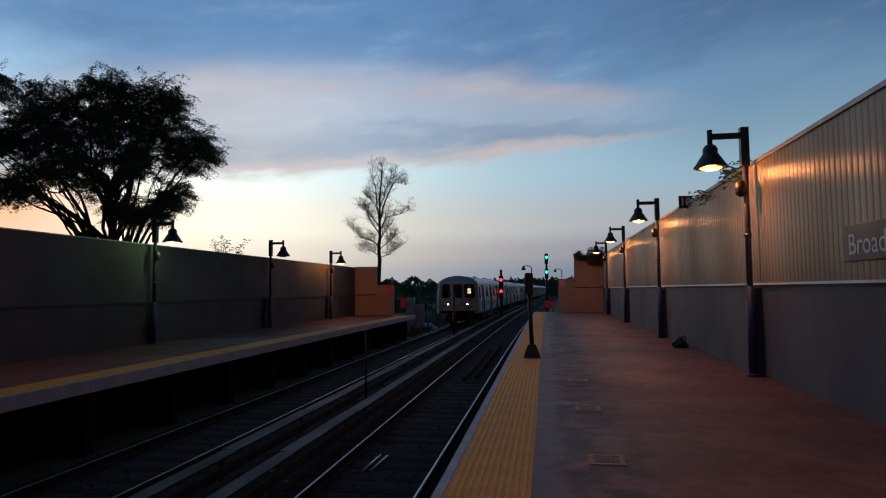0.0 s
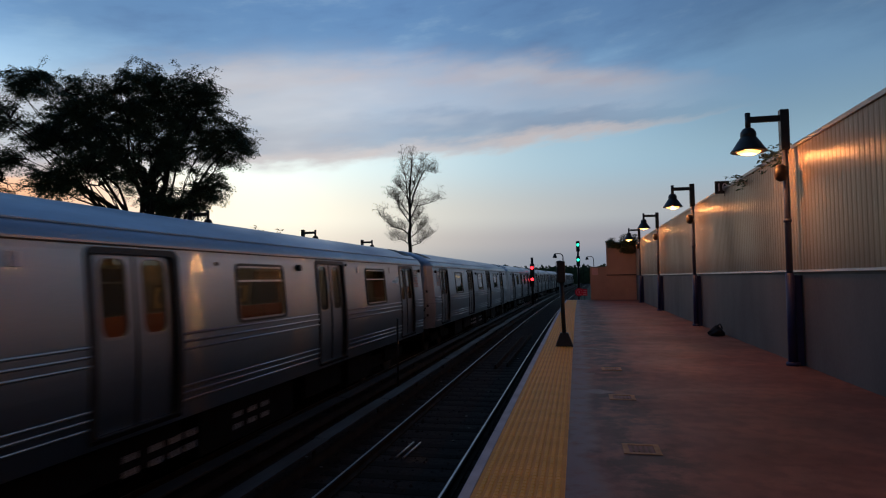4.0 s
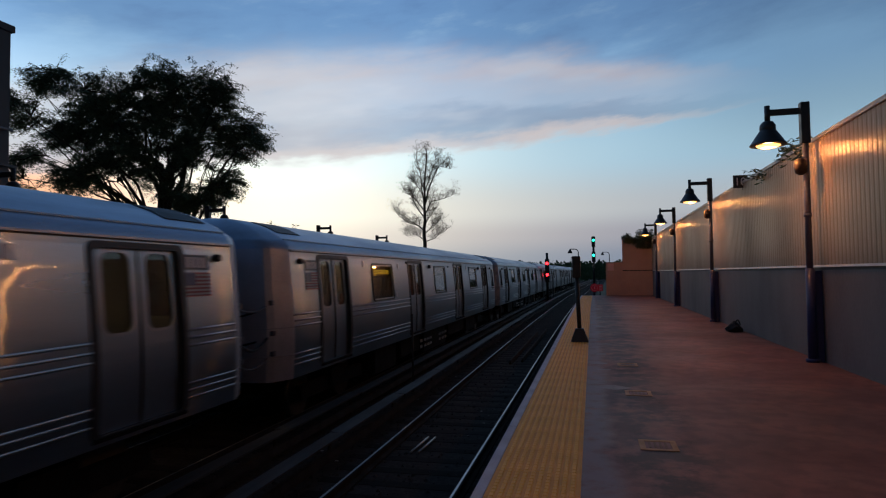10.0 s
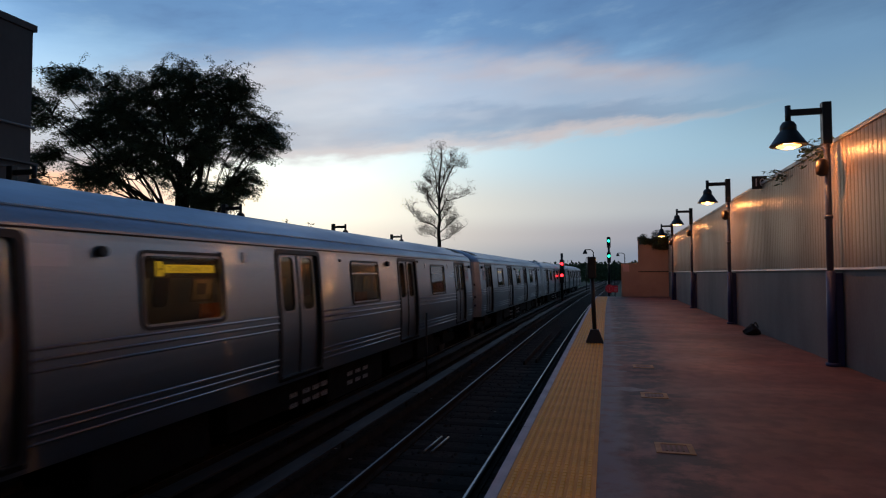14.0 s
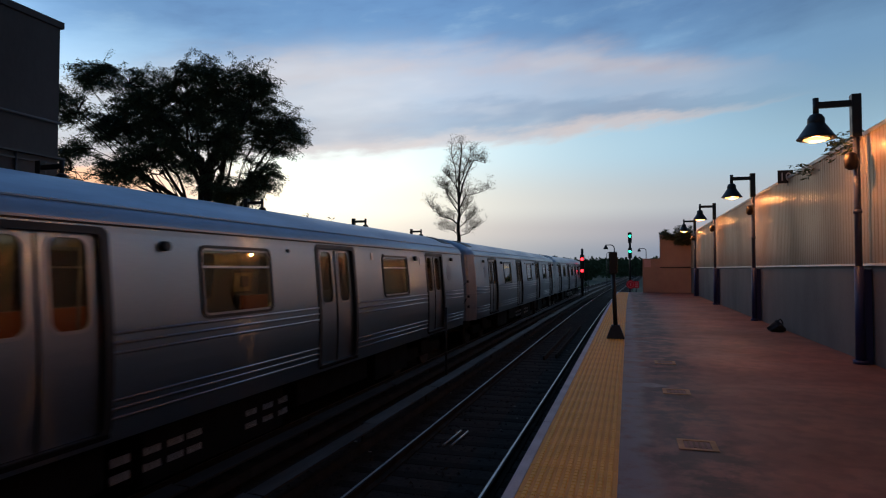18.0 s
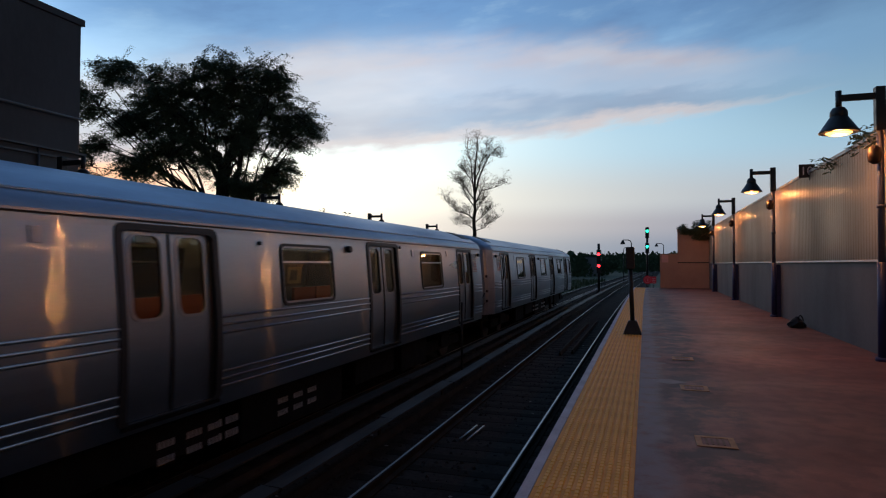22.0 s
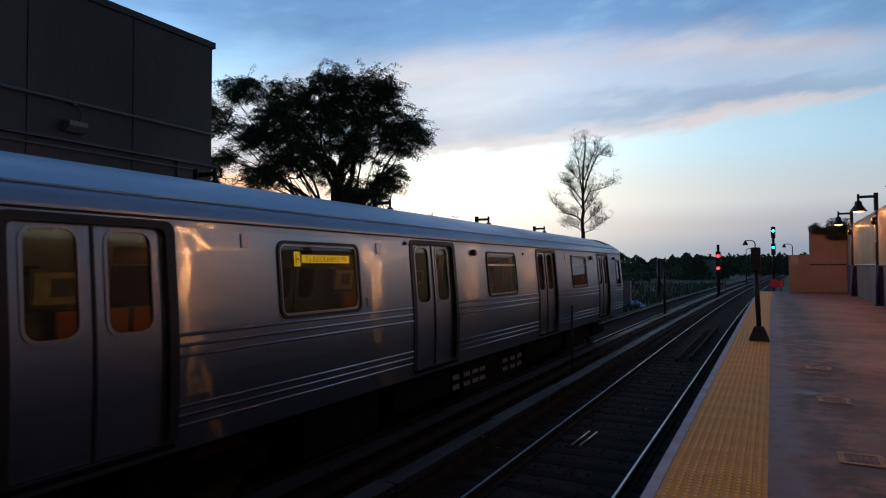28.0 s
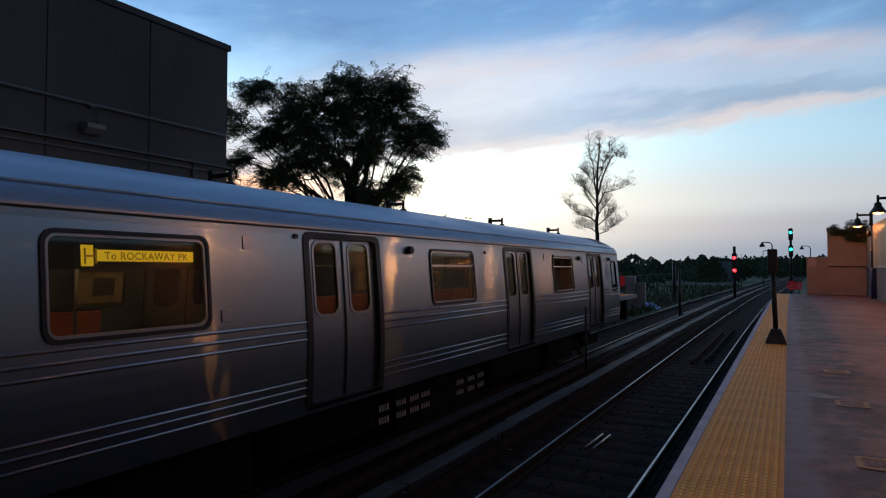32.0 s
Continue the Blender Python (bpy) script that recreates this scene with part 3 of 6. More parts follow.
def cover_rail(x, label):
    """Third rail under its cover boards, on brackets."""
    tr = thing("third_rail", (x, 0, RAIL_Z), label, "third rail")
    bm = bm_new()
    sweep(bm, 0, BACK - 30, 300, [(-0.06, -0.02), (0.06, -0.02), (0.06, 0.02), (0.03, 0.09), (-0.03, 0.09), (-0.06, 0.02)], 4)
    part("power_rail", bm, M["railside"], tr)
    for j, y in enumerate(np.arange(BACK, 150, 3.05)):
        bm = bm_new()
        w = 0.012 * math.sin(j * 3.1)
        sweep(bm, w, y + 0.012 + 0.02 * math.sin(j * 1.7), y + 3.035, [(-0.11, 0.255 + 0.008 * math.sin(j * 2.3)), (0.10, 0.25), (0.112, 0.258), (0.112, 0.282), (0.0, 0.288), (-0.11, 0.295 + 0.008 * math.sin(j * 2.3))], 1.6)
        part("cover_board", bm, M["board"], tr)
        if y < 75:
            bm = bm_new()
            box(bm, bend(y) - 0.16, bend(y) - 0.13, y, y + 0.06, -0.2, 0.29)
            box(bm, bend(y) - 0.16, bend(y) + 0.10, y, y + 0.06, 0.235, 0.253)
            part("bracket", bm, M["railside"], tr)
    bm = bm_new()
    sweep(bm, 0, 150, 300, rect(0.22, 0.255, 0.29), 6)
    part("cover_board", bm, M["board"], tr)


def tracks():
    bm = bm_new()
    box(bm, -1.25, 1.25, -0.11, 0.11, -0.14, 0.0, 0.012)
    me = bpy.data.meshes.new("tie")
    bm.to_mesh(me)
    bm.free()
    me.materials.append(M["tie"])
    track(T1, "empty running track with bright worn rails on dark timber ties", me)
    track(T2, "running track carrying the arriving silver train", me)
    cover_rail(-2.90, "covered third rail with grey weathered boards on brackets")
    cover_rail(-3.80, "covered third rail with grey weathered boards beside the train")
    # loose lengths of old rail and litter between the rails
    for y, dx, l in ((18.9, -0.06, 9.5), (19.4, 0.25, 10.5)):
        rd = thing("loose_rail", (T1 + dx, y, RAIL_Z - 0.02), "rusty spare rail length lying between the running rails", "rail", "spare rails")
        bm = bm_new()
        sweep(bm, 0, 0, l, [(-0.04, -0.12), (0.04, -0.12), (0.012, -0.03), (0.022, 0.0), (-0.022, 0.0), (-0.012, -0.03)], 5, curved=False)
        part("rail_body", bm, M["railside"], rd)
    bm = bm_new()
    for a in (-0.06, 0.06):
        tube(bm, (a - 0.03, -0.42, 0), (a + 0.03, 0.42, 0.02), 0.018, seg=6)
    ob = link("steel_clip", bm, M["rail"])
    ob.matrix_basis = pose(T1 - 0.28, 9.75, RAIL_Z - 0.13)
    tagged(ob, "pair of bent steel clips on the ties", "rail clip")


def litter():
    """Loose stones, splinters and scraps over the bed and the ties."""
    rnd = random.Random(77)
    vs, fs = [], []

    def chip(x, y, z, r, flat):
        b = len(vs)
        h = rnd.uniform(0, 6.28)
        for k in range(4):
            a = h + 1.57 * k + rnd.uniform(-0.4, 0.4)
            q = r * rnd.uniform(0.6, 1.2)
            vs.append((x + q * math.cos(a), y + q * math.sin(a), z + rnd.uniform(0, 0.3) * r * flat))
        vs.append((x, y, z + r * flat * rnd.uniform(0.6, 1.2)))
        fs.extend([(b, b + 1, b + 4), (b + 1, b + 2, b + 4), (b + 2, b + 3, b + 4), (b + 3, b, b + 4)])

    for _ in range(9000):
        y = 2.5 + 45 * rnd.random() ** 1.7
        chip(bend(y) + rnd.uniform(-6.9, -0.1), y, BED_Z - 0.005, rnd.uniform(0.018, 0.05), 0.8)
    tagged(raw("ballast_stones", vs, fs, M["stone"]), "loose dark ballast stones between the ties", "stones", kind="stuff")
    vs, fs = [], []
    for _ in range(170):
        y = 3.0 + 40 * rnd.random() ** 1.5
        chip(bend(y) + rnd.choice((rnd.uniform(-3.6, -2.9), rnd.uniform(-3.4, -0.05), rnd.uniform(-0.6, -0.05))), y, BED_Z + 0.012, rnd.uniform(0.015, 0.045), 0.25)
    tagged(raw("track_litter", vs, fs, M["scrap"]), "pale scraps of litter scattered along the track bed", "litter", kind="stuff")


# ---------------------------------------------------------------- platforms
def tactile(parent, x, y0, y1, flip=False):
    """Yellow warning tiles with rows of raised domes."""
    w, l = 0.655, 0.61
    vs, fs = [], []

    def quad_box(x0, x1, a0, a1, z0, z1, inset=0.0):
        b = len(vs)
        vs.extend([(x0, a0, z0), (x1, a0, z0), (x1, a1, z0), (x0, a1, z0)])
        vs.extend([(x0 + inset, a0 + inset, z1), (x1 - inset, a0 + inset, z1), (x1 - inset, a1 - inset, z1), (x0 + inset, a1 - inset, z1)])
        fs.extend([(b + 4, b + 5, b + 6, b + 7), (b, b + 1, b + 5, b + 4), (b + 1, b + 2, b + 6, b + 5), (b + 2, b + 3, b + 7, b + 6), (b + 3, b, b + 4, b + 7)])

    quad_box(0, w, 0.003, l - 0.003, 0, 0.006, 0.003)
    for i in range(10):
        for j in range(9):
            cx, cy = 0.055 + i * 0.0605, 0.035 + j * 0.0675
            quad_box(cx - 0.019, cx + 0.019, cy - 0.031, cy + 0.031, 0.006, 0.016, 0.007)
    me = bpy.data.meshes.new("tactile_tile")
    me.from_pydata(vs, [], fs)
    me.materials.append(M["yellow"])
    me.materials.append(M["yellowdirt"])
    me.polygons[0].material_index = 1
    y = y0
    while y + l <= y1 + 0.01:
        share("tactile_tile", me, parent, pose(x + bend(y), y, 0.0))
        y += l


def platform(name, edge, wall, end, side, label):
    """side +1: the platform lies to the right of its edge."""
    pf = thing(name, (0, 0, 0), label, "platform", kind="structure")
    s = side
    def prof(a, b, z0, z1):
        x0, x1 = sorted((edge + s * a, edge + s * b))
        return [(x0, z0), (x1, z0), (x1, z1), (x0, z1)]
    bm = bm_new()
    sweep(bm, 0, BACK, end, prof(0.075, abs(wall - edge) + 0.35, -0.24, 0.0), 4)
    part("deck", bm, M["deck"] if s > 0 else M["concrete"], pf, "reddish worn concrete deck with stains")
    for y in np.arange(BACK, end - 0.5, 3.66):
        bm = bm_new()
        sweep(bm, 0, y + 0.006, min(y + 3.654, end), prof(0.0, 0.078, -0.22, 0.008), 3.7)
        part("edge_strip", bm, M["kerb"], pf, "pale chipped concrete edge")
    # supports and piers: the deck's shade is painted in as near black
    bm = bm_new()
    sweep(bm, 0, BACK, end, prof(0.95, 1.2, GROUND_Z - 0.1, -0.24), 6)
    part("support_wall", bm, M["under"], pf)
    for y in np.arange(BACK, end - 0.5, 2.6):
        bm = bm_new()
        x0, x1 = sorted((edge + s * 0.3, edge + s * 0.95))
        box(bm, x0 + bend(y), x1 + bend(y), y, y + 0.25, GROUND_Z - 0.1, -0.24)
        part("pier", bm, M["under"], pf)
    tactile(pf, edge + (0.08 if s > 0 else -0.735), -4.88, end - 0.3)
    return pf


def platforms():
    right = platform("platform_east", EDGE_R, WALL_R, END_R, 1, "long red-brown concrete platform with a yellow tactile edge")
    left = platform("platform_west", EDGE_L, WALL_L, END_L, -1, "opposite reddish concrete platform with a yellow edge")
    bm = bm_new()
    box(bm, -10.6, -7.95, 17.2, 19.2, 0.001, 0.005)
    part("cement_patch", bm, M["patch"], left, "pale cement repair patch")
    rnd = random.Random(5)
    for i in range(16):
        bm = bm_new()
        y = 8.5 + i * 1.35 + rnd.uniform(-0.5, 0.5)
        a, b, r = rnd.uniform(0.95, 1.1), rnd.uniform(0.1, 0.3), rnd.uniform(0.05, 0.18)
        n = 9
        vs = [bm.verts.new((a + b * math.cos(6.28 * k / n) * rnd.uniform(0.6, 1.2), y + r * math.sin(6.28 * k / n) * rnd.uniform(0.6, 1.2), 0.004 + 0.0001 * i)) for k in range(n)]
        bm.faces.new(vs)
        part("paint_splash", bm, M["patch"], right, "spilt pale paint mark")


# ---------------------------------------------------------------- walls
def wall_right():
    w = thing("wall_east", (0, 0, 0), "tall platform wall, cream corrugated metal above grey cement panels", "wall", kind="structure")
    bays = [11.5 + 8.7 * k for k in range(-5, 4)] + [END_R]
    for y0, y1 in zip(bays, bays[1:]):
        vs, fs = [], []
        n = int((y1 - y0) / 0.146)
        step = (y1 - y0) / n
        row = []
        for i in range(n):
            y = y0 + i * step
            for f, d in ((0.0, 0.0), (0.46, 0.0), (0.60, 0.0055), (0.86, 0.0055)):
                row.append((y + f * step, d))
        row.append((y1, 0.0))
        for y, d in row:
            x = WALL_R + bend(y) + d
            vs.extend([(x, y, 1.60), (x, y, 3.74), (x + 0.06, y, 3.74), (x + 0.06, y, 1.60)])
        for i in range(len(row) - 1):
            a, b = 4 * i, 4 * i + 4
            fs.extend([(a, a + 1, b + 1, b), (a + 1, a + 2, b + 2, b + 1), (a + 2, a + 3, b + 3, b + 2)])
        raw("corrugated_panel", vs, fs, M["panel"], w)
        bm = bm_new()
        sweep(bm, 0, y0 + 0.01, y1 - 0.01, [(WALL_R, 0.0), (WALL_R + 0.1, 0.0), (WALL_R + 0.1, 1.53), (WALL_R, 1.53)], 3)
        part("cement_panel", bm, M["lower"], w)
        bm = bm_new()
        sweep(bm, 0, y0, y1, [(WALL_R - 0.035, 1.575), (WALL_R + 0.12, 1.575), (WALL_R + 0.12, 1.60), (WALL_R - 0.02, 1.612)], 3)
        part("flashing", bm, M["trim"], w)
        bm = bm_new()
        sweep(bm, 0, y0, y1, [(WALL_R + 0.004, 1.53), (WALL_R + 0.1, 1.53), (WALL_R + 0.1, 1.574), (WALL_R + 0.004, 1.574)], 3)
        part("shadow_joint", bm, M["darktrim"], w)
        bm = bm_new()
        sweep(bm, 0, y0, y1, [(WALL_R - 0.03, 3.70), (WALL_R - 0.022, 3.70), (WALL_R - 0.022, 3.755), (WALL_R + 0.13, 3.755), (WALL_R + 0.13, 3.765), (WALL_R - 0.03, 3.765)], 3)
        part("cap_flashing", bm, M["trim"], w)
    for y in bays[:-1]:
        bm = bm_new()
        box(bm, WALL_R - 0.10 + bend(y), WALL_R - 0.006 + bend(y), y - 0.02, y + 0.13, 0.0, 1.52)
        box(bm, WALL_R - 0.16 + bend(y), WALL_R - 0.10 + bend(y), y - 0.02, y + 0.02, 0.0, 1.52)
        part("column", bm, M["blue"], w, "dark blue steel wall column")
        bm = bm_new()
        box(bm, WALL_R - 0.17 + bend(y), WALL_R - 0.02 + bend(y), y + 0.135, y + 0.26, 0.36, 0.66, 0.008)
        part("junction_box", bm, M["blue"], w, "dark blue junction box")
    # end screen
    b = bend(END_R)
    e = thing("wall_east_end", (0, 0, 0), "buff screen wall across the platform end", "wall", kind="structure")
    bm = bm_new()
    box(bm, 1.62 + b, WALL_R + b, END_R, END_R + 0.12, -0.24, 2.17)
    part("lower_screen", bm, M["endwall"], e)
    bm = bm_new()
    box(bm, 2.68 + b, WALL_R + b, END_R - 0.06, END_R - 0.004, 1.66, 3.78)
    part("upper_screen", bm, M["endwall"], e)
    bm = bm_new()
    box(bm, 2.68 + b, WALL_R + b, END_R - 0.075, END_R - 0.004, 1.60, 1.655)
    part("joint_strip", bm, M["darktrim"], e)
    bm = bm_new()
    box(bm, 1.60 + b, 2.66 + b, END_R - 0.02, END_R + 0.14, 2.172, 2.20)
    part("coping", bm, M["trim"], e)
    sg = thing("wall_notice", (1.92 + b, END_R - 0.01, 1.88), "square faded pink notice on the end wall", "sign")
    bm = bm_new()
    box(bm, -0.2, 0.2, -0.02, 0.0, -0.24, 0.24)
    part("notice_board", bm, M["pinksign"], sg)


def wall_left():
    w = thing("wall_west", (0, 0, 0), "long dull grey panelled wall behind the far platform", "wall", kind="structure")
    bays = [17.4 + 7.6 * k for k in range(-6, 3)] + [END_L]
    for y0, y1 in zip(bays, bays[1:]):
        bm = bm_new()
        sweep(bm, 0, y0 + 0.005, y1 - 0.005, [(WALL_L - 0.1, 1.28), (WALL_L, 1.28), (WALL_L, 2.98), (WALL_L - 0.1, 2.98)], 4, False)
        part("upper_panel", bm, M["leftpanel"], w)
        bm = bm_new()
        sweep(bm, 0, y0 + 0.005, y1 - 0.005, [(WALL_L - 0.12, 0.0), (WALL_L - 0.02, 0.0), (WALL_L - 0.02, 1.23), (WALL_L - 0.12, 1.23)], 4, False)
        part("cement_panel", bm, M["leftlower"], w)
        bm = bm_new()
        box(bm, WALL_L - 0.1, WALL_L + 0.02, y0, y1, 1.232, 1.278)
        part("joint_strip", bm, M["darktrim"], w)
        bm = bm_new()
        box(bm, WALL_L - 0.13, WALL_L + 0.025, y0, y1, 2.982, 3.01)
        part("cap_flashing", bm, M["trim"], w)
    for y in bays[:-1]:
        bm = bm_new()
        box(bm, WALL_L + 0.0, WALL_L + 0.10, y - 0.26, y - 0.02, 0.0, 1.22)
        part("column", bm, M["blue"], w, "dark blue steel wall column")
        bm = bm_new()
        box(bm, WALL_L + 0.02, WALL_L + 0.16, y - 0.38, y - 0.265, 0.25, 0.6, 0.008)
        part("junction_box", bm, M["blue"], w, "dark blue junction box")
    e = thing("wall_west_end", (0, 0, 0), "buff screen wall across the far platform end", "wall", kind="structure")
    bm = bm_new()
    box(bm, WALL_L, -8.45, END_L, END_L + 0.12, -0.24, 1.88)
    part("lower_screen", bm, M["endwall"], e)
    bm = bm_new()
    box(bm, WALL_L, -9.50, END_L - 0.06, END_L - 0.004, 1.30, 3.04)
    part("upper_screen", bm, M["endwall"], e)
    bm = bm_new()
    box(bm, WALL_L, -9.50, END_L - 0.07, END_L - 0.004, 1.25, 1.297)
    part("joint_strip", bm, M["darktrim"], e)
    sg = thing("wall_notice", (-8.72, END_L - 0.01, 1.62), "square red warning notice on the end wall", "sign")
    bm = bm_new()
    box(bm, -0.2, 0.2, -0.02, 0.0, -0.24, 0.24)
    part("notice_board", bm, M["redsign"], sg)


# ---------------------------------------------------------------- lamps
def platform_lamp(x, y, side, top, bulb, label, low, watts=74.0):
    """side: the way its arm reaches, towards the track."""
    lp = thing("platform_lamp", (x, y, 0), label, "lamp", "lamps along the platforms")
    k = top - 4.36
    bm = bm_new()
    tube(bm, (0, 0, 0), (0, 0, 0.06), 0.11, seg=14)
    tube(bm, (0, 0, 0.06), (0, 0, low), 0.075, 0.07, seg=14)
    part("base_shaft", bm, M["blue"], lp, "dark blue lower shaft")
    bm = bm_new()
    tube(bm, (0, 0, low), (0, 0, 3.68 + k), 0.052, 0.048, seg=14)
    tube(bm, (0, 0, 2.42 + k), (0, 0, 2.48 + k), 0.065, seg=14)
    part("pole", bm, M["pole"] if side < 0 else M["blue"], lp, "slim grey painted pole" if side < 0 else "slim blue painted pole")
    bm = bm_new()
    box(bm, -0.07, 0.07, -0.07, 0.07, 3.66 + k, 4.36 + k, 0.01)
    part("head_post", bm, M["black"], lp, "black square head post")
    bm = bm_new()
    box(bm, *sorted((0.07 * side, 0.59 * side)), -0.04, 0.04, 4.17 + k, 4.27 + k, 0.008)
    tube(bm, (0.57 * side, 0, 4.02 + k), (0.57 * side, 0, 4.34 + k), 0.045, seg=12)
    part("arm", bm, M["black"], lp, "black cross arm")
    bm = bm_new()
    lathe(bm, (0.57 * side, 0, 3.66 + k), [(0.29, 0.0), (0.295, 0.012), (0.265, 0.05), (0.145, 0.235), (0.125, 0.26), (0.13, 0.27), (0.125, 0.345), (0.09, 0.40), (0.05, 0.42)], 24)
    part("shade", bm, M["black"], lp, "black bell-shaped shade")
    bm = bm_new()
    lathe(bm, (0.57 * side, 0, 3.66 + k), [(0.06, -0.045), (0.13, -0.034), (0.18, -0.012), (0.19, -0.002)], 20)
    part("bulb_bowl", bm, M[bulb], lp, "glowing glass bowl" if bulb != "deadbulb" else "unlit glass bowl")
    bm = bm_new()
    lathe(bm, (0.10 * side, -0.06, 3.27 + k), [(0.03, -0.15), (0.09, -0.11), (0.105, 0.0), (0.09, 0.1), (0.04, 0.14)], 14)
    part("sensor_cover", bm, M["brownball"], lp, "round brown cover on the pole")
    if bulb != "deadbulb":
        ld = bpy.data.lights.new("lamp_light", "POINT")
        ld.color = (1.0, 0.36, 0.10) if bulb == "amber" else (0.55, 1.0, 0.35)
        ld.energy = watts
        ld.shadow_soft_size = 0.06
        lo = new("lamp_light", ld)
        lo.matrix_basis = pose(x + 0.57 * side, y, 3.59 + k)
    return lp


def lamps():
    for i in range(-1, 4):
        y = 11.5 + 8.7 * i
        platform_lamp(4.385 + bend(y), y, -1, 4.36, "amber", "bell-shaped platform lamp glowing amber on a tall pole", 1.56)
    for y, b, w, lab in ((17.0, "greenbulb", 16.0, "bell-shaped platform lamp with a weak greenish glow"), (25.0, "deadbulb", 0.0, "unlit bell-shaped platform lamp on a blue pole"),
                      (32.6, "amber", 110.0, "bell-shaped platform lamp glowing amber by the far wall"), (9.8, "amber", 30.0, "bell-shaped platform lamp glowing amber by the far wall")):
        platform_lamp(-10.76, y, 1, 3.75, b, lab, 1.25, w)


# ---------------------------------------------------------------- the train
PITCH, SIDE_LEN = 22.99, 21.26
REVERSED = [False, True, False, True, False, True, False, True]
HW, Z0, ZG = 1.525, -0.13, 1.985             # half width, skirt, gutter
Y0, Y1 = -11.495 + 0.865, 11.495 - 0.865     # the straight sides
DOORS = [-7.92 + 5.6 * k for k in range(4)]
WINDOWS = [-5.12 + 5.6 * k for k in range(3)]
ROOF = [(1.525, 1.985), (1.515, 2.03), (1.48, 2.09), (1.425, 2.138), (1.395, 2.152), (1.25, 2.25), (1.0, 2.365), (0.68, 2.465), (0.34, 2.525), (0.0, 2.545)]


def rounded(cx, cz, w, h, r, seg=5):
    pts = []
    for sx, sz, a0 in ((1, 1, 0), (-1, 1, 90), (-1, -1, 180), (1, -1, 270)):
        for i in range(seg + 1):
            a = radians(a0 + 90 * i / seg)
            pts.append((cx + sx * (w / 2 - r) + r * math.cos(a), cz + sz * (h / 2 - r) + r * math.sin(a)))
    return pts


def ring(bm, outer, inner, x0, x1):
    """A frame in the y-z plane between two outlines, x0 to x1 thick."""
    n = len(outer)
    vo = [[bm.verts.new((x, p[0], p[1])) for p in outer] for x in (x0, x1)]
    vi = [[bm.verts.new((x, p[0], p[1])) for p in inner] for x in (x0, x1)]
    for i in range(n):
        j = (i + 1) % n
        bm.faces.new((vo[1][i], vo[1][j], vi[1][j], vi[1][i]))
        bm.faces.new((vo[0][i], vo[0][j], vo[1][j], vo[1][i]))
        bm.faces.new((vi[0][i], vi[0][j], vi[1][j], vi[1][i]))
    return bm


def sheet(bm, outline, x0, x1):
    a = [bm.verts.new((x0, p[0], p[1])) for p in outline]
    b = [bm.verts.new((x1, p[0], p[1])) for p in outline]
    bm.faces.new(a[::-1])
    bm.faces.new(b)
    n = len(a)
    for i in range(n):
        bm.faces.new((a[i], a[(i + 1) % n], b[(i + 1) % n], b[i]))
    return bm


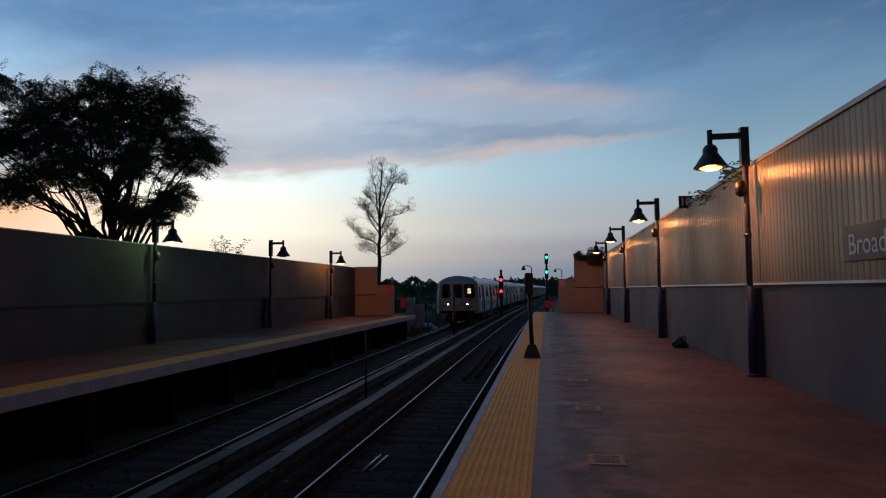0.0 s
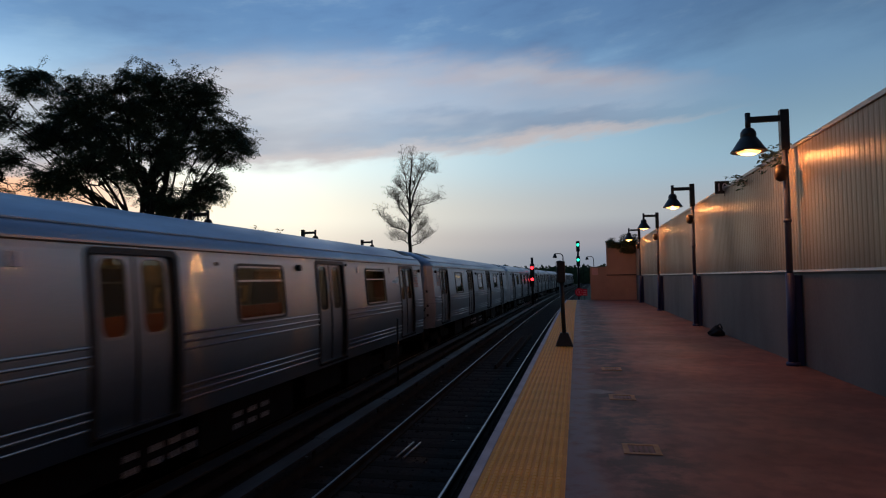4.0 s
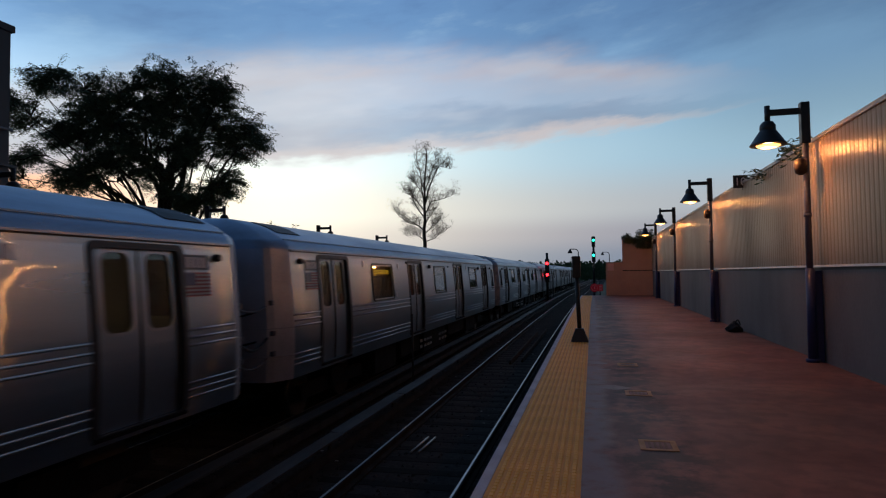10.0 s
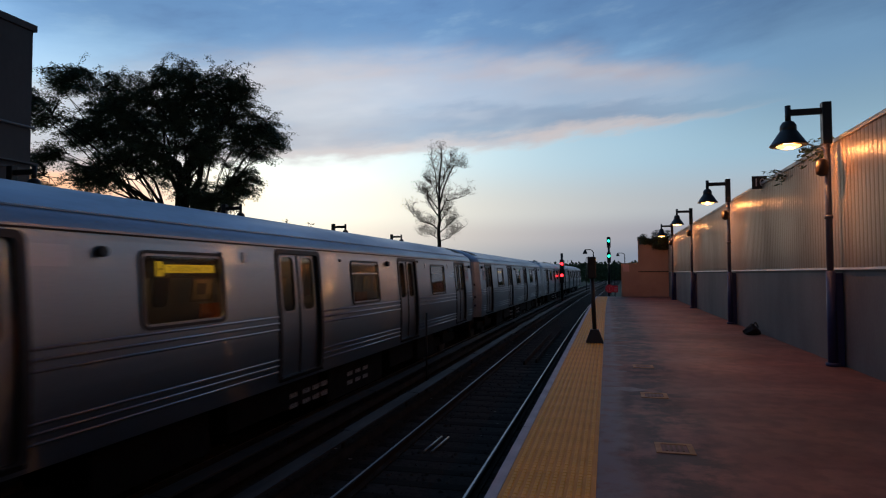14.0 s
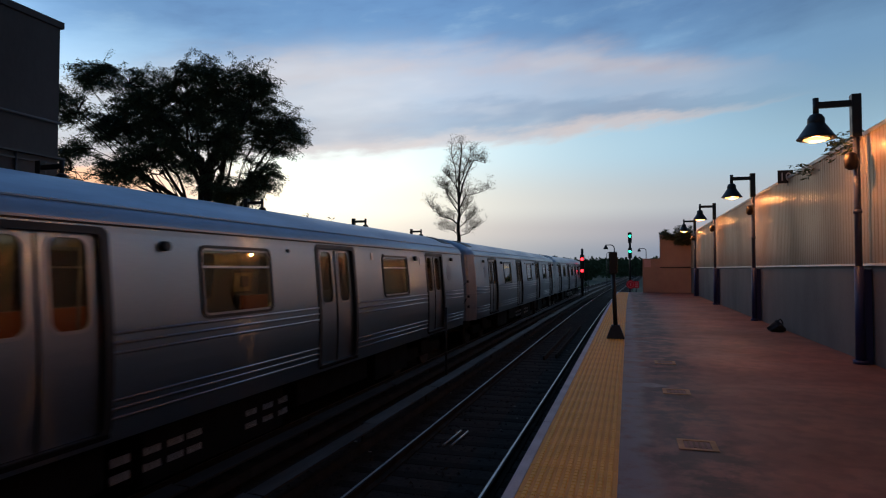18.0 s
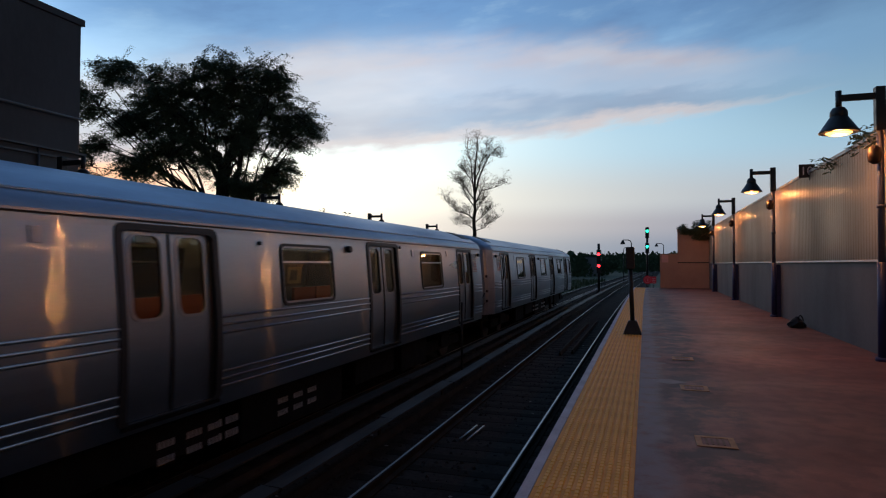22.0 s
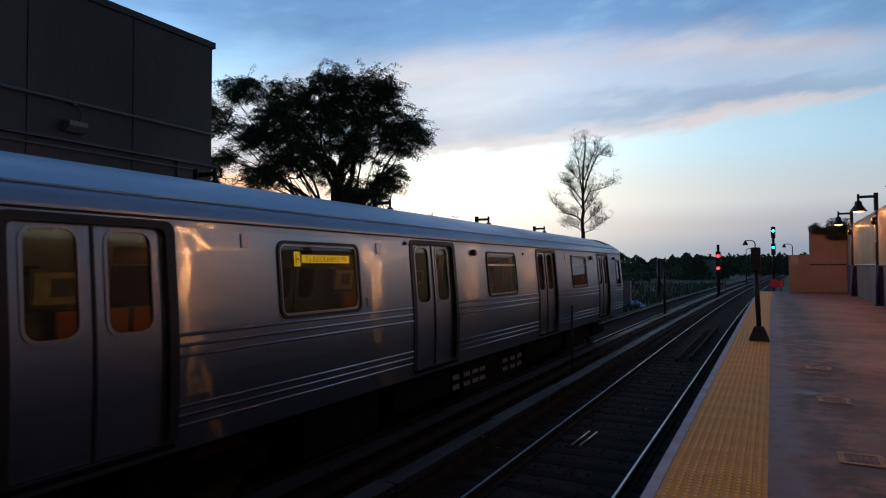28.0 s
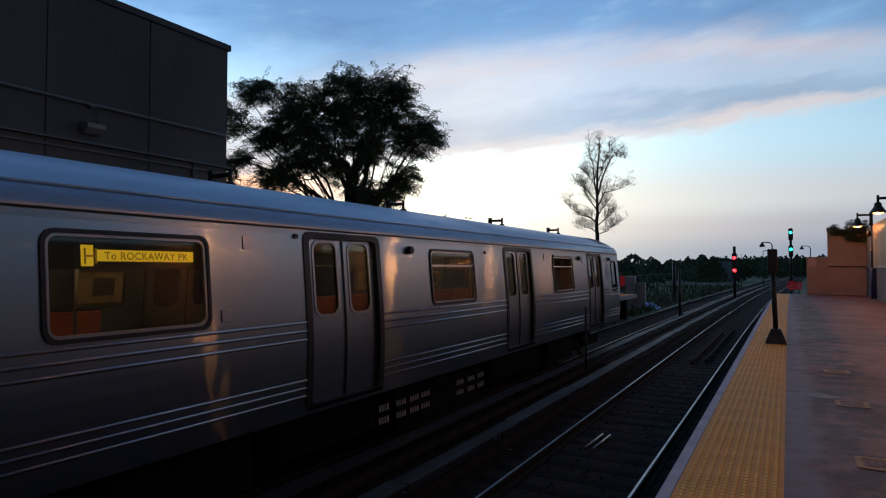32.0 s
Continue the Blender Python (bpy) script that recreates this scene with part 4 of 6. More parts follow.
def car_side(car, s, cab):
    """One side: sheet with real openings, fluting, doors, windows. s is +1 or -1 across the car."""
    holes = [(d - 0.67, d + 0.67, -0.03, 1.88) for d in DOORS] + [(w - 0.72, w + 0.72, 0.97, 1.79) for w in WINDOWS]
    if cab:
        holes.append((-10.28, -9.72, 0.85, 1.72))
    ys = sorted({Y0, Y1, *(h[0] for h in holes), *(h[1] for h in holes)})
    zs = sorted({Z0, ZG, *(h[2] for h in holes), *(h[3] for h in holes)})
    bm = bm_new()
    grid = {}

    def vert(i, j, deep):
        key = (i, j, deep)
        if key not in grid:
            grid[key] = bm.verts.new((s * (HW - 0.06 * deep), ys[i], zs[j]))
        return grid[key]

    solid = lambda y, z: not any(h[0] < y < h[1] and h[2] < z < h[3] for h in holes)
    cells = {}
    for i in range(len(ys) - 1):
        for j in range(len(zs) - 1):
            cells[i, j] = solid((ys[i] + ys[i + 1]) / 2, (zs[j] + zs[j + 1]) / 2)
    for (i, j), ok in cells.items():
        if not ok:
            continue
        for deep in (0, 1):
            bm.faces.new([vert(a, b, deep) for a, b in ((i, j), (i + 1, j), (i + 1, j + 1), (i, j + 1))])
        for di, dj, e in ((-1, 0, ((i, j), (i, j + 1))), (1, 0, ((i + 1, j), (i + 1, j + 1))), (0, -1, ((i, j), (i + 1, j))), (0, 1, ((i, j + 1), (i + 1, j + 1)))):
            if not cells.get((i + di, j + dj), False):
                bm.faces.new([vert(*e[0], 0), vert(*e[1], 0), vert(*e[1], 1), vert(*e[0], 1)])
    part("side_panel", bm, M["steel"], car, "brushed stainless side sheet with wavy reflections")
    # fluted strips between the doors
    cuts = [Y0] + [v for d in DOORS for v in (d - 0.68, d + 0.68)] + [Y1]
    for a, b in zip(cuts[::2], cuts[1::2]):
        for z in (0.905, 0.81, 0.715, 0.265, 0.18, 0.09):
            bm = bm_new()
            p = [(HW, z - 0.018), (HW + 0.007, z - 0.012), (HW + 0.011, z - 0.002), (HW + 0.008, z + 0.009), (HW, z + 0.014)]
            v0 = [bm.verts.new((s * px, a + 0.01, pz)) for px, pz in p]
            v1 = [bm.verts.new((s * px, b - 0.01, pz)) for px, pz in p]
            for i in range(4):
                bm.faces.new((v0[i], v0[i + 1], v1[i + 1], v1[i])).smooth = True
            bm.faces.new(v0)
            bm.faces.new(v1)
            part("rib", bm, M["rib"], car)
    bm = bm_new()
    box(bm, *sorted((s * 1.50, s * 1.534)), Y0, Y1, 1.942, 1.958)
    gut = part("gutter", bm, M["rubber"], car, "dark seam under the rain gutter")
    bm = bm_new()
    box(bm, *sorted((s * 1.50, s * 1.552)), Y0, Y1, 1.96, 1.984)
    part("gutter_lip", bm, M["rib"], gut, "pale rolled gutter lip")
    # doors
    for d in DOORS:
        for k in (-1, 1):
            bm = bm_new()
            c = d + k * 0.325
            out = [(c - 0.315, -0.02), (c + 0.315, -0.02), (c + 0.315, 1.885), (c - 0.315, 1.885)]
            hole = rounded(c, 1.39, 0.42, 0.86, 0.12)
            n = len(hole)
            X0, X1 = s * (HW - 0.085), s * (HW - 0.045)
            for X in (X0, X1):
                vh = [bm.verts.new((X, p[0], p[1])) for p in hole]
                corner = [bm.verts.new((X, p[0], p[1])) for p in (out[2], out[3], out[0], out[1])]
                q = n // 4
                for m4 in range(4):
                    seq = vh[m4 * q:(m4 + 1) * q]
                    for i in range(q - 1):
                        bm.faces.new((corner[m4], seq[i], seq[i + 1]))
                    bm.faces.new((corner[m4], seq[-1], vh[((m4 + 1) * q) % n], corner[(m4 + 1) % 4]))
            leaf = part("door_leaf", bm, M["doorsteel"], car, "satin steel sliding door leaf")
            bm = bm_new()
            ring(bm, rounded(c, 1.39, 0.465, 0.905, 0.135), rounded(c, 1.39, 0.40, 0.84, 0.11), s * (HW - 0.05), s * (HW - 0.036))
            part("door_window_frame", bm, M["chrome"], leaf)
            bm = bm_new()
            sheet(bm, rounded(c, 1.39, 0.42, 0.86, 0.12), s * (HW - 0.068), s * (HW - 0.062))
            pn = part("door_pane", bm, PANE, leaf)
            pn.visible_shadow = False
        bm = bm_new()
        outer = rounded(d, 0.93, 1.49, 1.99, 0.10)
        inner = rounded(d, 0.915, 1.30, 1.88, 0.07)
        ring(bm, outer, inner, s * (HW - 0.05), s * (HW + 0.012))
        part("door_frame", bm, M["rubber"], car, "black rubber door surround")
        bm = bm_new()
        box(bm, min(s * (HW - 0.1), s * (HW + 0.035)), max(s * (HW - 0.1), s * (HW + 0.035)), d - 0.70, d + 0.70, -0.075, -0.035)
        part("door_sill", bm, M["under"], car)
        bm = bm_new()
        box(bm, min(s * (HW - 0.09), s * (HW - 0.03)), max(s * (HW - 0.09), s * (HW - 0.03)), d - 0.011, d + 0.011, -0.02, 1.84)
        part("door_seal", bm, M["rubber"], car)
    # windows
    for k, w in enumerate(WINDOWS):
        led = (k == 0 and s > 0) or (k == 2 and s < 0)
        bm = bm_new()
        ring(bm, rounded(w, 1.375, 1.505, 0.865, 0.11), rounded(w, 1.375, 1.435, 0.795, 0.09), s * (HW - 0.03), s * (HW + 0.018))
        fr = part("window_frame", bm, M["rubber"], car, "thick black rubber window frame")
        bm = bm_new()
        ring(bm, rounded(w, 1.375, 1.44, 0.80, 0.09), rounded(w, 1.375, 1.385, 0.745, 0.07), s * (HW - 0.03), s * (HW + 0.006))
        if not led:
            box(bm, min(s * (HW - 0.03), s * (HW + 0.004)), max(s * (HW - 0.03), s * (HW + 0.004)), w - 0.71, w + 0.71, 1.535, 1.565)
        part("window_bead", bm, M["chrome"], fr)
        bm = bm_new()
        sheet(bm, rounded(w, 1.38, 1.44, 0.80, 0.08), s * (HW - 0.022), s * (HW - 0.016))
        pn = part("window_pane", bm, PANE, fr)
        pn.visible_shadow = False
        if led:
            bm = bm_new()
            box(bm, min(s * (HW - 0.2), s * (HW - 0.06)), max(s * (HW - 0.2), s * (HW - 0.06)), w - 0.70, w + 0.70, 1.50, 1.78)
            case = part("sign_case", bm, M["ledboard"], car, "dark destination sign case inside the window")
            bm = bm_new()
            X0, X1 = sorted((s * (HW - 0.058), s * (HW - 0.056)))
            # the sign reads from the near end to the far end
            u0 = -0.415
            box(bm, X0, X1, *sorted((w + s * u0, w + s * (u0 + 0.10))), 1.522, 1.69)
            box(bm, X0, X1, *sorted((w + s * (u0 + 0.115), w + s * 0.625)), 1.562, 1.655)
            panel = part("led_panel", bm, M["led"], case, "glowing yellow LED strip")
            rot = Matrix(((0, 0, s, 0), (s, 0, 0, 0), (0, 1, 0, 0), (0, 0, 0, 1)))
            base = Matrix.Translation((s * (HW - 0.0535), w + s * (u0 + 0.008), 1.54))
            lettering("led_letter", "H", 0.185, M["ledoff"], case, base @ rot, 0.0005, 1.0, "dark route letter")
            base = Matrix.Translation((s * (HW - 0.0535), w + s * (u0 + 0.19), 1.578))
            lettering("led_text", "To ROCKAWAY PK", 0.086, M["ledoff"], case, base @ rot, 0.0005, 1.08, "dark destination letters", 0.0015)
    # small fittings
    for y, z, r in ((-9.45, 1.79, 0.05), (-6.38, 1.77, 0.058), (1.80, 1.77, 0.058), (10.30, 1.79, 0.05), (-4.44, 1.80, 0.028), (-0.74, 1.79, 0.028), (4.14, 1.86, 0.03)):
        bm = bm_new()
        tube(bm, (s * (HW - 0.01), y, z), (s * (HW + (0.07 if r > 0.04 else 0.03)), y, z), r, r * 0.9, seg=14)
        part("indicator_lamp", bm, M["rubber"], car, "small black indicator lamp")
    for y, z, w, h in ((-3.87, 1.77, 0.11, 0.14), (4.85, 1.76, 0.11, 0.14), (7.29, 1.78, 0.11, 0.14)) + (((5.15, 1.05, 0.12, 0.11),) if s < 0 else ()):
        bm = bm_new()
        box(bm, *sorted((s * (HW - 0.005), s * (HW + 0.012))), y - w / 2, y + w / 2, z - h / 2, z + h / 2, 0.003)
        part("access_plate", bm, M["chrome"], car, "small grey access plate")
    if cab:
        bm = bm_new()
        ring(bm, rounded(-10.0, 1.285, 0.62, 0.94, 0.1), rounded(-10.0, 1.285, 0.52, 0.84, 0.07), s * (HW - 0.03), s * (HW + 0.015))
        fr = part("cab_window_frame", bm, M["rubber"], car)
        bm = bm_new()
        sheet(bm, rounded(-10.0, 1.285, 0.54, 0.86, 0.07), s * (HW - 0.02), s * (HW - 0.014))
        part("cab_side_pane", bm, DARKPANE, fr)
    bm = bm_new()
    c = DOORS[0] + 0.97
    box(bm, min(s * (HW - 0.002), s * (HW + 0.007)), max(s * (HW - 0.002), s * (HW + 0.007)), c - 0.22, c + 0.22, 1.62, 1.82)
    part("side_plate", bm, M["doorsteel"], car, "plain grey side plate")
    # round emblem at one end, number board and flag at the other
    bm = bm_new()
    y = -9.2
    tube(bm, (s * HW, y, 1.42), (s * (HW + 0.003), y, 1.42), 0.22, seg=28)
    part("emblem", bm, M["logo"], car, "faded round emblem")
    c = DOORS[3] + 0.98
    X0, X1 = sorted((s * (HW - 0.002), s * (HW + 0.006)))
    bm = bm_new()
    box(bm, X0, X1, c - 0.26, c + 0.26, 1.63, 1.82)
    pl = part("number_board", bm, M["plate"], car, "dark number board with pale bars")
    for k in range(4):
        bm = bm_new()
        a = c - 0.20 + k * 0.105
        box(bm, min(s * (HW + 0.006), s * (HW + 0.009)), max(s * (HW + 0.006), s * (HW + 0.009)), a, a + 0.075, 1.66, 1.79)
        part("number_bar", bm, M["platebar"], pl)
    bm = bm_new()
    box(bm, X0, X1, c - 0.26, c + 0.26, 1.30, 1.60)
    fl = part("flag_decal", bm, M["flagwhite"], car, "flag decal with red and white stripes")
    X0, X1 = sorted((s * (HW + 0.006), s * (HW + 0.008)))
    bm = bm_new()
    for k in range(7):
        box(bm, X0, X1, c - 0.26, c + 0.26, 1.30 + k * 0.0462, 1.323 + k * 0.0462)
    part("flag_stripes", bm, M["flagred"], fl)
    X0, X1 = sorted((s * (HW + 0.008), s * (HW + 0.010)))
    bm = bm_new()
    box(bm, X0, X1, *sorted((c - s * 0.26, c - s * 0.03)), 1.44, 1.60)
    part("flag_canton", bm, M["flagblue"], fl)


def car_end(car, sgn, cab, lit):
    """The rounded end. sgn -1: the end at -y."""
    ye = Y0 if sgn < 0 else Y1
    deep = 0.20 if cab else 0.52
    plan = [(x, d * deep) for x, d in ((1.525, 0.0), (1.512, 0.10), (1.37, 0.72), (1.29, 0.90), (1.0, 0.96), (0.5, 0.99), (0.0, 1.0))]
    plan = plan + [(-x, d) for x, d in plan[-2::-1]]
    bm = bm_new()
    levels = [(Z0, 1.0, 1.0), (0.1, 1.0, 1.0), (1.2, 1.0, 1.0), (1.985, 1.0, 0.95)]
    rows = [[bm.verts.new((px * kx, ye + sgn * pd * kd, z)) for px, pd in plan] for z, kx, kd in levels]
    for a, b in zip(rows, rows[1:]):
        for i in range(len(plan) - 1):
            bm.faces.new((a[i], a[i + 1], b[i + 1], b[i]))
    end = part("end_cap", bm, M["front"] if cab else M["endpaint"], car, "pale painted cab front" if cab else "chamfered dull metal car end")
    # the roof dome over the end
    bm = bm_new()
    levels = [(1.985, 1.0, 0.95)] + [(z, x / 1.525, 0.95 * (x / 1.525) ** 1.3) for x, z in ROOF[1:-1]]
    rows = [[bm.verts.new((px * kx, ye + sgn * pd * kd, z)) for px, pd in plan] for z, kx, kd in levels]
    apex = bm.verts.new((0, ye, ROOF[-1][1]))
    for a, b in zip(rows, rows[1:]):
        for i in range(len(plan) - 1):
            bm.faces.new((a[i], a[i + 1], b[i + 1], b[i])).smooth = True
    for i in range(len(plan) - 1):
        bm.faces.new((rows[-1][i], rows[-1][i + 1], apex)).smooth = True
    part("end_dome", bm, M["roof"], car, "blue-grey roof dome over the car end")
    yf = ye + sgn * deep * 0.985
    for z in (0.715, 0.265):
        for s in (1, -1):
            b = bm_new()
            path = [(s * x, ye + sgn * d) for x, d in plan[:5]]
            rings = [[b.verts.new((x + s * o * 0.9, y + sgn * o * 0.5, z + h)) for o, h in ((-0.004, -0.012), (0.008, -0.007), (0.008, 0.006), (-0.004, 0.009))] for x, y in path]
            for u, v in zip(rings, rings[1:]):
                for i in range(4):
                    b.faces.new((u[i], u[(i + 1) % 4], v[(i + 1) % 4], v[i]))
            part("end_rib", b, M["rib"], car)
    k = -1 if sgn < 0 else 1

    def slab(name, x, z, w, h, mat, parent, thick=0.03, r=0.07, lab=""):
        b = bm_new()
        pts = rounded(x, z, w, h, r)
        y0, y1 = yf - sgn * 0.05, yf + sgn * thick
        va = [b.verts.new((p[0], y0, p[1])) for p in pts]
        vb = [b.verts.new((p[0], y1, p[1])) for p in pts]
        b.faces.new(va)
        b.faces.new(vb[::-1])
        for i in range(len(pts)):
            b.faces.new((va[i], va[(i + 1) % len(pts)], vb[(i + 1) % len(pts)], vb[i]))
        return part(name, b, mat, parent, lab)

    slab("end_door", 0, 0.95, 0.76, 2.05, M["front"] if cab else M["endpaint"], car, 0.018, 0.06)
    slab("end_door_window", 0.02, 1.45, 0.66 if cab else 0.62, 0.96, DARK, car, 0.026, 0.07, "dark end door window")
    if cab:
        slab("cab_window", -0.85, 1.45, 0.58, 0.98, DARK, car, 0.03, 0.09, "dark cab windscreen")
        w = slab("roll_sign_window", 0.90, 1.45, 0.74, 1.0, DARK, car, 0.03, 0.09, "dark route sign window")
        rot = Matrix(((1, 0, 0, 0), (0, 0, -1, 0), (0, 1, 0, 0), (0, 0, 0, 1)))
        lettering("route_letter", "S", 0.46, M["rollsign"] if lit else M["rolldim"], w,
                  Matrix.Translation((0.74, yf - 0.034, 1.29)) @ rot @ Matrix.Diagonal((1.15, 1, 1, 1)), 0.002, 1.0, "glowing route letter" if lit else "unlit grey route letter", 0.02)
        for x in (-0.66, 0.72):
            b = bm_new()
            tube(b, (x, yf + 0.1, 0.52), (x, yf - 0.03, 0.52), 0.115, seg=16)
            hl = part("headlight", b, M["chrome"], car, "round headlight housing")
            b = bm_new()
            tube(b, (x, yf - 0.02, 0.52), (x, yf - 0.036, 0.52), 0.066, seg=16)
            part("headlight_lens", b, M["headlight"] if lit else M["chrome"], hl, "glowing warm headlight" if lit else "dark headlight lens")
        for x in (-0.44, 0.44):
            b = bm_new()
            box(b, x - 0.02, x + 0.02, *sorted((yf + sgn * 0.012, yf - sgn * 0.05)), -0.05, 2.0)
            part("end_post", b, M["chrome"], car)
        for x in (-1.0, -0.86, 0.95, 1.08):
            b = bm_new()
            tube(b, (x, yf + 0.06, 1.955), (x, yf - 0.012, 1.955), 0.03, seg=10)
            part("marker_lamp", b, M["rubber"], car)
        for x, w, z in ((0.86, 0.42, 0.80), (-0.9, 0.34, 0.42), (0.86, 0.5, 0.28)):
            b = bm_new()
            box(b, x - w / 2, x + w / 2, yf - 0.012, yf + 0.05, z, z + 0.045)
            part("grab_rail", b, M["under"], car)
        b = bm_new()
        box(b, -1.2, 1.2, yf - 0.13, yf + 0.05, -0.12, 0.05, 0.02)
        part("anticlimber", b, M["under"], car)
    else:
        # safety chains and handles across the gap
        for x in (-1.33, 1.33):
            for z in (0.32, 0.64, 1.12):
                b = bm_new()
                ya = ye + sgn * deep * 0.76
                box(b, x - 0.05, x + 0.05, *sorted((ya - sgn * 0.05, ya + sgn * 0.04)), z - 0.04, z + 0.04, 0.008)
                part("chain_bracket", b, M["conduit"], car)
        for x in (-1.28, 1.28):
            for z, drop, r in ((1.10, 0.10, 0.017), (0.62, 0.20, 0.024), (0.30, 0.16, 0.014)):
                b = bm_new()
                ya, yb = ye + sgn * deep * 0.72, ye + sgn * 0.866
                pts = [(x, ya + (yb - ya) * i / 6, z - drop * math.sin(math.pi * 0.5 * i / 6)) for i in range(7)]
                for p, q in zip(pts, pts[1:]):
                    tube(b, p, q, r, seg=5, caps=False)
                part("jumper_cable", b, M["conduit"] if r < 0.02 else M["rubber"], car, "hanging steel gap cable" if r < 0.02 else "hanging black cable")
        for z in (0.52, 0.98):
            b = bm_new()
            pts = [(-1.15 + 2.3 * i / 10, yf + sgn * 0.05, z - 0.16 * (1 - ((i - 5) / 5) ** 2)) for i in range(11)]
            for p, q in zip(pts, pts[1:]):
                tube(b, p, q, 0.016, seg=5, caps=False)
            part("safety_chain", b, M["under"], car)
    b = bm_new()
    tube(b, (0, ye, -0.35), (0, ye + sgn * 0.88, -0.35), 0.09, seg=8)
    box(b, -0.16, 0.16, *sorted((ye + sgn * 0.72, ye + sgn * 0.86)), -0.5, -0.2)
    part("coupler", b, M["under"], car)
    return end


def build_car(label, cab, lit):
    car = thing("train_car", (0, 0, 0), label, "train car", "cars of the arriving train")
    for s in (1, -1):
        car_side(car, s, cab)
    full = ROOF + [(-x, z) for x, z in ROOF[-2::-1]]
    bm = bm_new()
    n = 12
    rows = [[bm.verts.new((x, Y0 + (Y1 - Y0) * i / n, z)) for x, z in full] for i in range(n + 1)]
    for a, b in zip(rows, rows[1:]):
        for i in range(len(full) - 1):
            f = bm.faces.new((a[i], a[i + 1], b[i + 1], b[i]))
            f.smooth = True
    part("roof", bm, M["roof"], car, "curved blue-grey metal roof")
    for s in (1, -1):
        bm = bm_new()
        box(bm, *sorted((s * 1.396, s * 1.432)), Y0, Y1, 2.140, 2.157)
        part("roof_seam", bm, M["roof"], car, "raised roof seam")
    for s in (1, -1):
        for y in (Y0 + 0.55, Y1 - 0.55):
            bm = bm_new()
            pr = [(1.22, 2.264), (0.99, 2.368), (0.70, 2.459)]
            lo = [bm.verts.new((s * x, y - 0.4, z + 0.004)) for x, z in pr] + [bm.verts.new((s * x, y + 0.4, z + 0.004)) for x, z in pr[::-1]]
            hi = [bm.verts.new((v.co.x + s * 0.003, v.co.y, v.co.z + 0.010)) for v in lo]
            for i in range(6):
                bm.faces.new((lo[i], lo[(i + 1) % 6], hi[(i + 1) % 6], hi[i]))
            bm.faces.new((hi[0], hi[1], hi[4], hi[5]))
            bm.faces.new((hi[1], hi[2], hi[3], hi[4]))
            part("roof_vent", bm, M["vent"], car, "dark roof vent grille")
    car_end(car, -1, cab, lit)
    car_end(car, 1, False, False)
    # inside
    bm = bm_new()
    box(bm, -1.44, 1.44, Y0 + 0.1, Y1 - 0.1, -0.06, -0.02)
    part("floor_pan", bm, M["under"], car)
    bm = bm_new()
    box(bm, -1.40, 1.40, Y0 + 0.1, Y1 - 0.1, 1.99, 2.02)
    part("inner_ceiling", bm, M["inner"], car)
    bm = bm_new()
    for s in (1, -1):
        box(bm, s * 0.72 - 0.09, s * 0.72 + 0.09, Y0 + 0.8, Y1 - 0.8, 1.955, 1.975)
    part("light_strip", bm, M["carlamp"], car, "dim warm interior light strip")
    for k, w in enumerate(WINDOWS):
        for s in (1, -1):
            bm = bm_new()
            for i in range(3):
                y = w - 1.0 + i * 1.0
                box(bm, *sorted((s * 0.95, s * 1.38)), y - 0.46, y + 0.46, 0.40, 0.46, 0.015)
                box(bm, *sorted((s * 1.30, s * 1.38)), y - 0.46, y + 0.46, 0.50, 0.98, 0.015)
            part("seat_row", bm, M["seat"], car, "orange moulded seats")
        bm = bm_new()
        for y in (w - 0.55, w + 0.75):
            tube(bm, (0.3, y, -0.02), (0.3, y, 1.99), 0.02, seg=6)
        part("grab_pole", bm, M["chrome"], car)
        for s in (1, -1):
            bm = bm_new()
            box(bm, *sorted((s * 1.405, s * 1.43)), w - 0.45, w + 0.2, 1.84, 1.99)
            part("ceiling_card", bm, M["poster"], car)
            for dy in (1.45, -1.45):
                bm = bm_new()
                box(bm, *sorted((s * 1.345, s * 1.36)), w + dy - 0.34, w + dy + 0.34, 1.02, 1.50, 0.004)
                fr = part("poster_frame", bm, M["plate"], car)
                bm = bm_new()
                box(bm, *sorted((s * 1.338, s * 1.344)), w + dy - 0.29, w + dy + 0.29, 1.07, 1.45)
                part("poster_sheet", bm, M["poster"], fr)
                bm = bm_new()
                box(bm, *sorted((s * 1.334, s * 1.3375)), w + dy - 0.18, w + dy + 0.10, 1.16, 1.38)
                part("poster_picture", bm, M["plate"], fr)
    # underneath
    for y in (Y0 + 2.6, Y1 - 2.6):
        bm = bm_new()
        for s in (1, -1):
            box(bm, *sorted((s * 0.95, s * 1.12)), y - 1.5, y + 1.5, -0.72, -0.46, 0.03)
            box(bm, *sorted((s * 1.02, s * 1.2)), y - 0.35, y + 0.35, -0.62, -0.3)
        box(bm, -1.0, 1.0, y - 0.2, y + 0.2, -0.6, -0.3)
        bogie = part("bogie", bm, M["under"], car, "grimy steel bogie frame")
        for dy in (-1.04, 1.04):
            bm = bm_new()
            tube(bm, (-HALF - 0.12, y + dy, RAIL_Z + 0.43), (HALF + 0.12, y + dy, RAIL_Z + 0.43), 0.08, seg=8)
            for s in (1, -1):
                tube(bm, (s * (HALF - 0.06), y + dy, RAIL_Z + 0.43), (s * (HALF + 0.06), y + dy, RAIL_Z + 0.43), 0.43, seg=24)
            part("wheel_set", bm, M["wheel"], bogie)
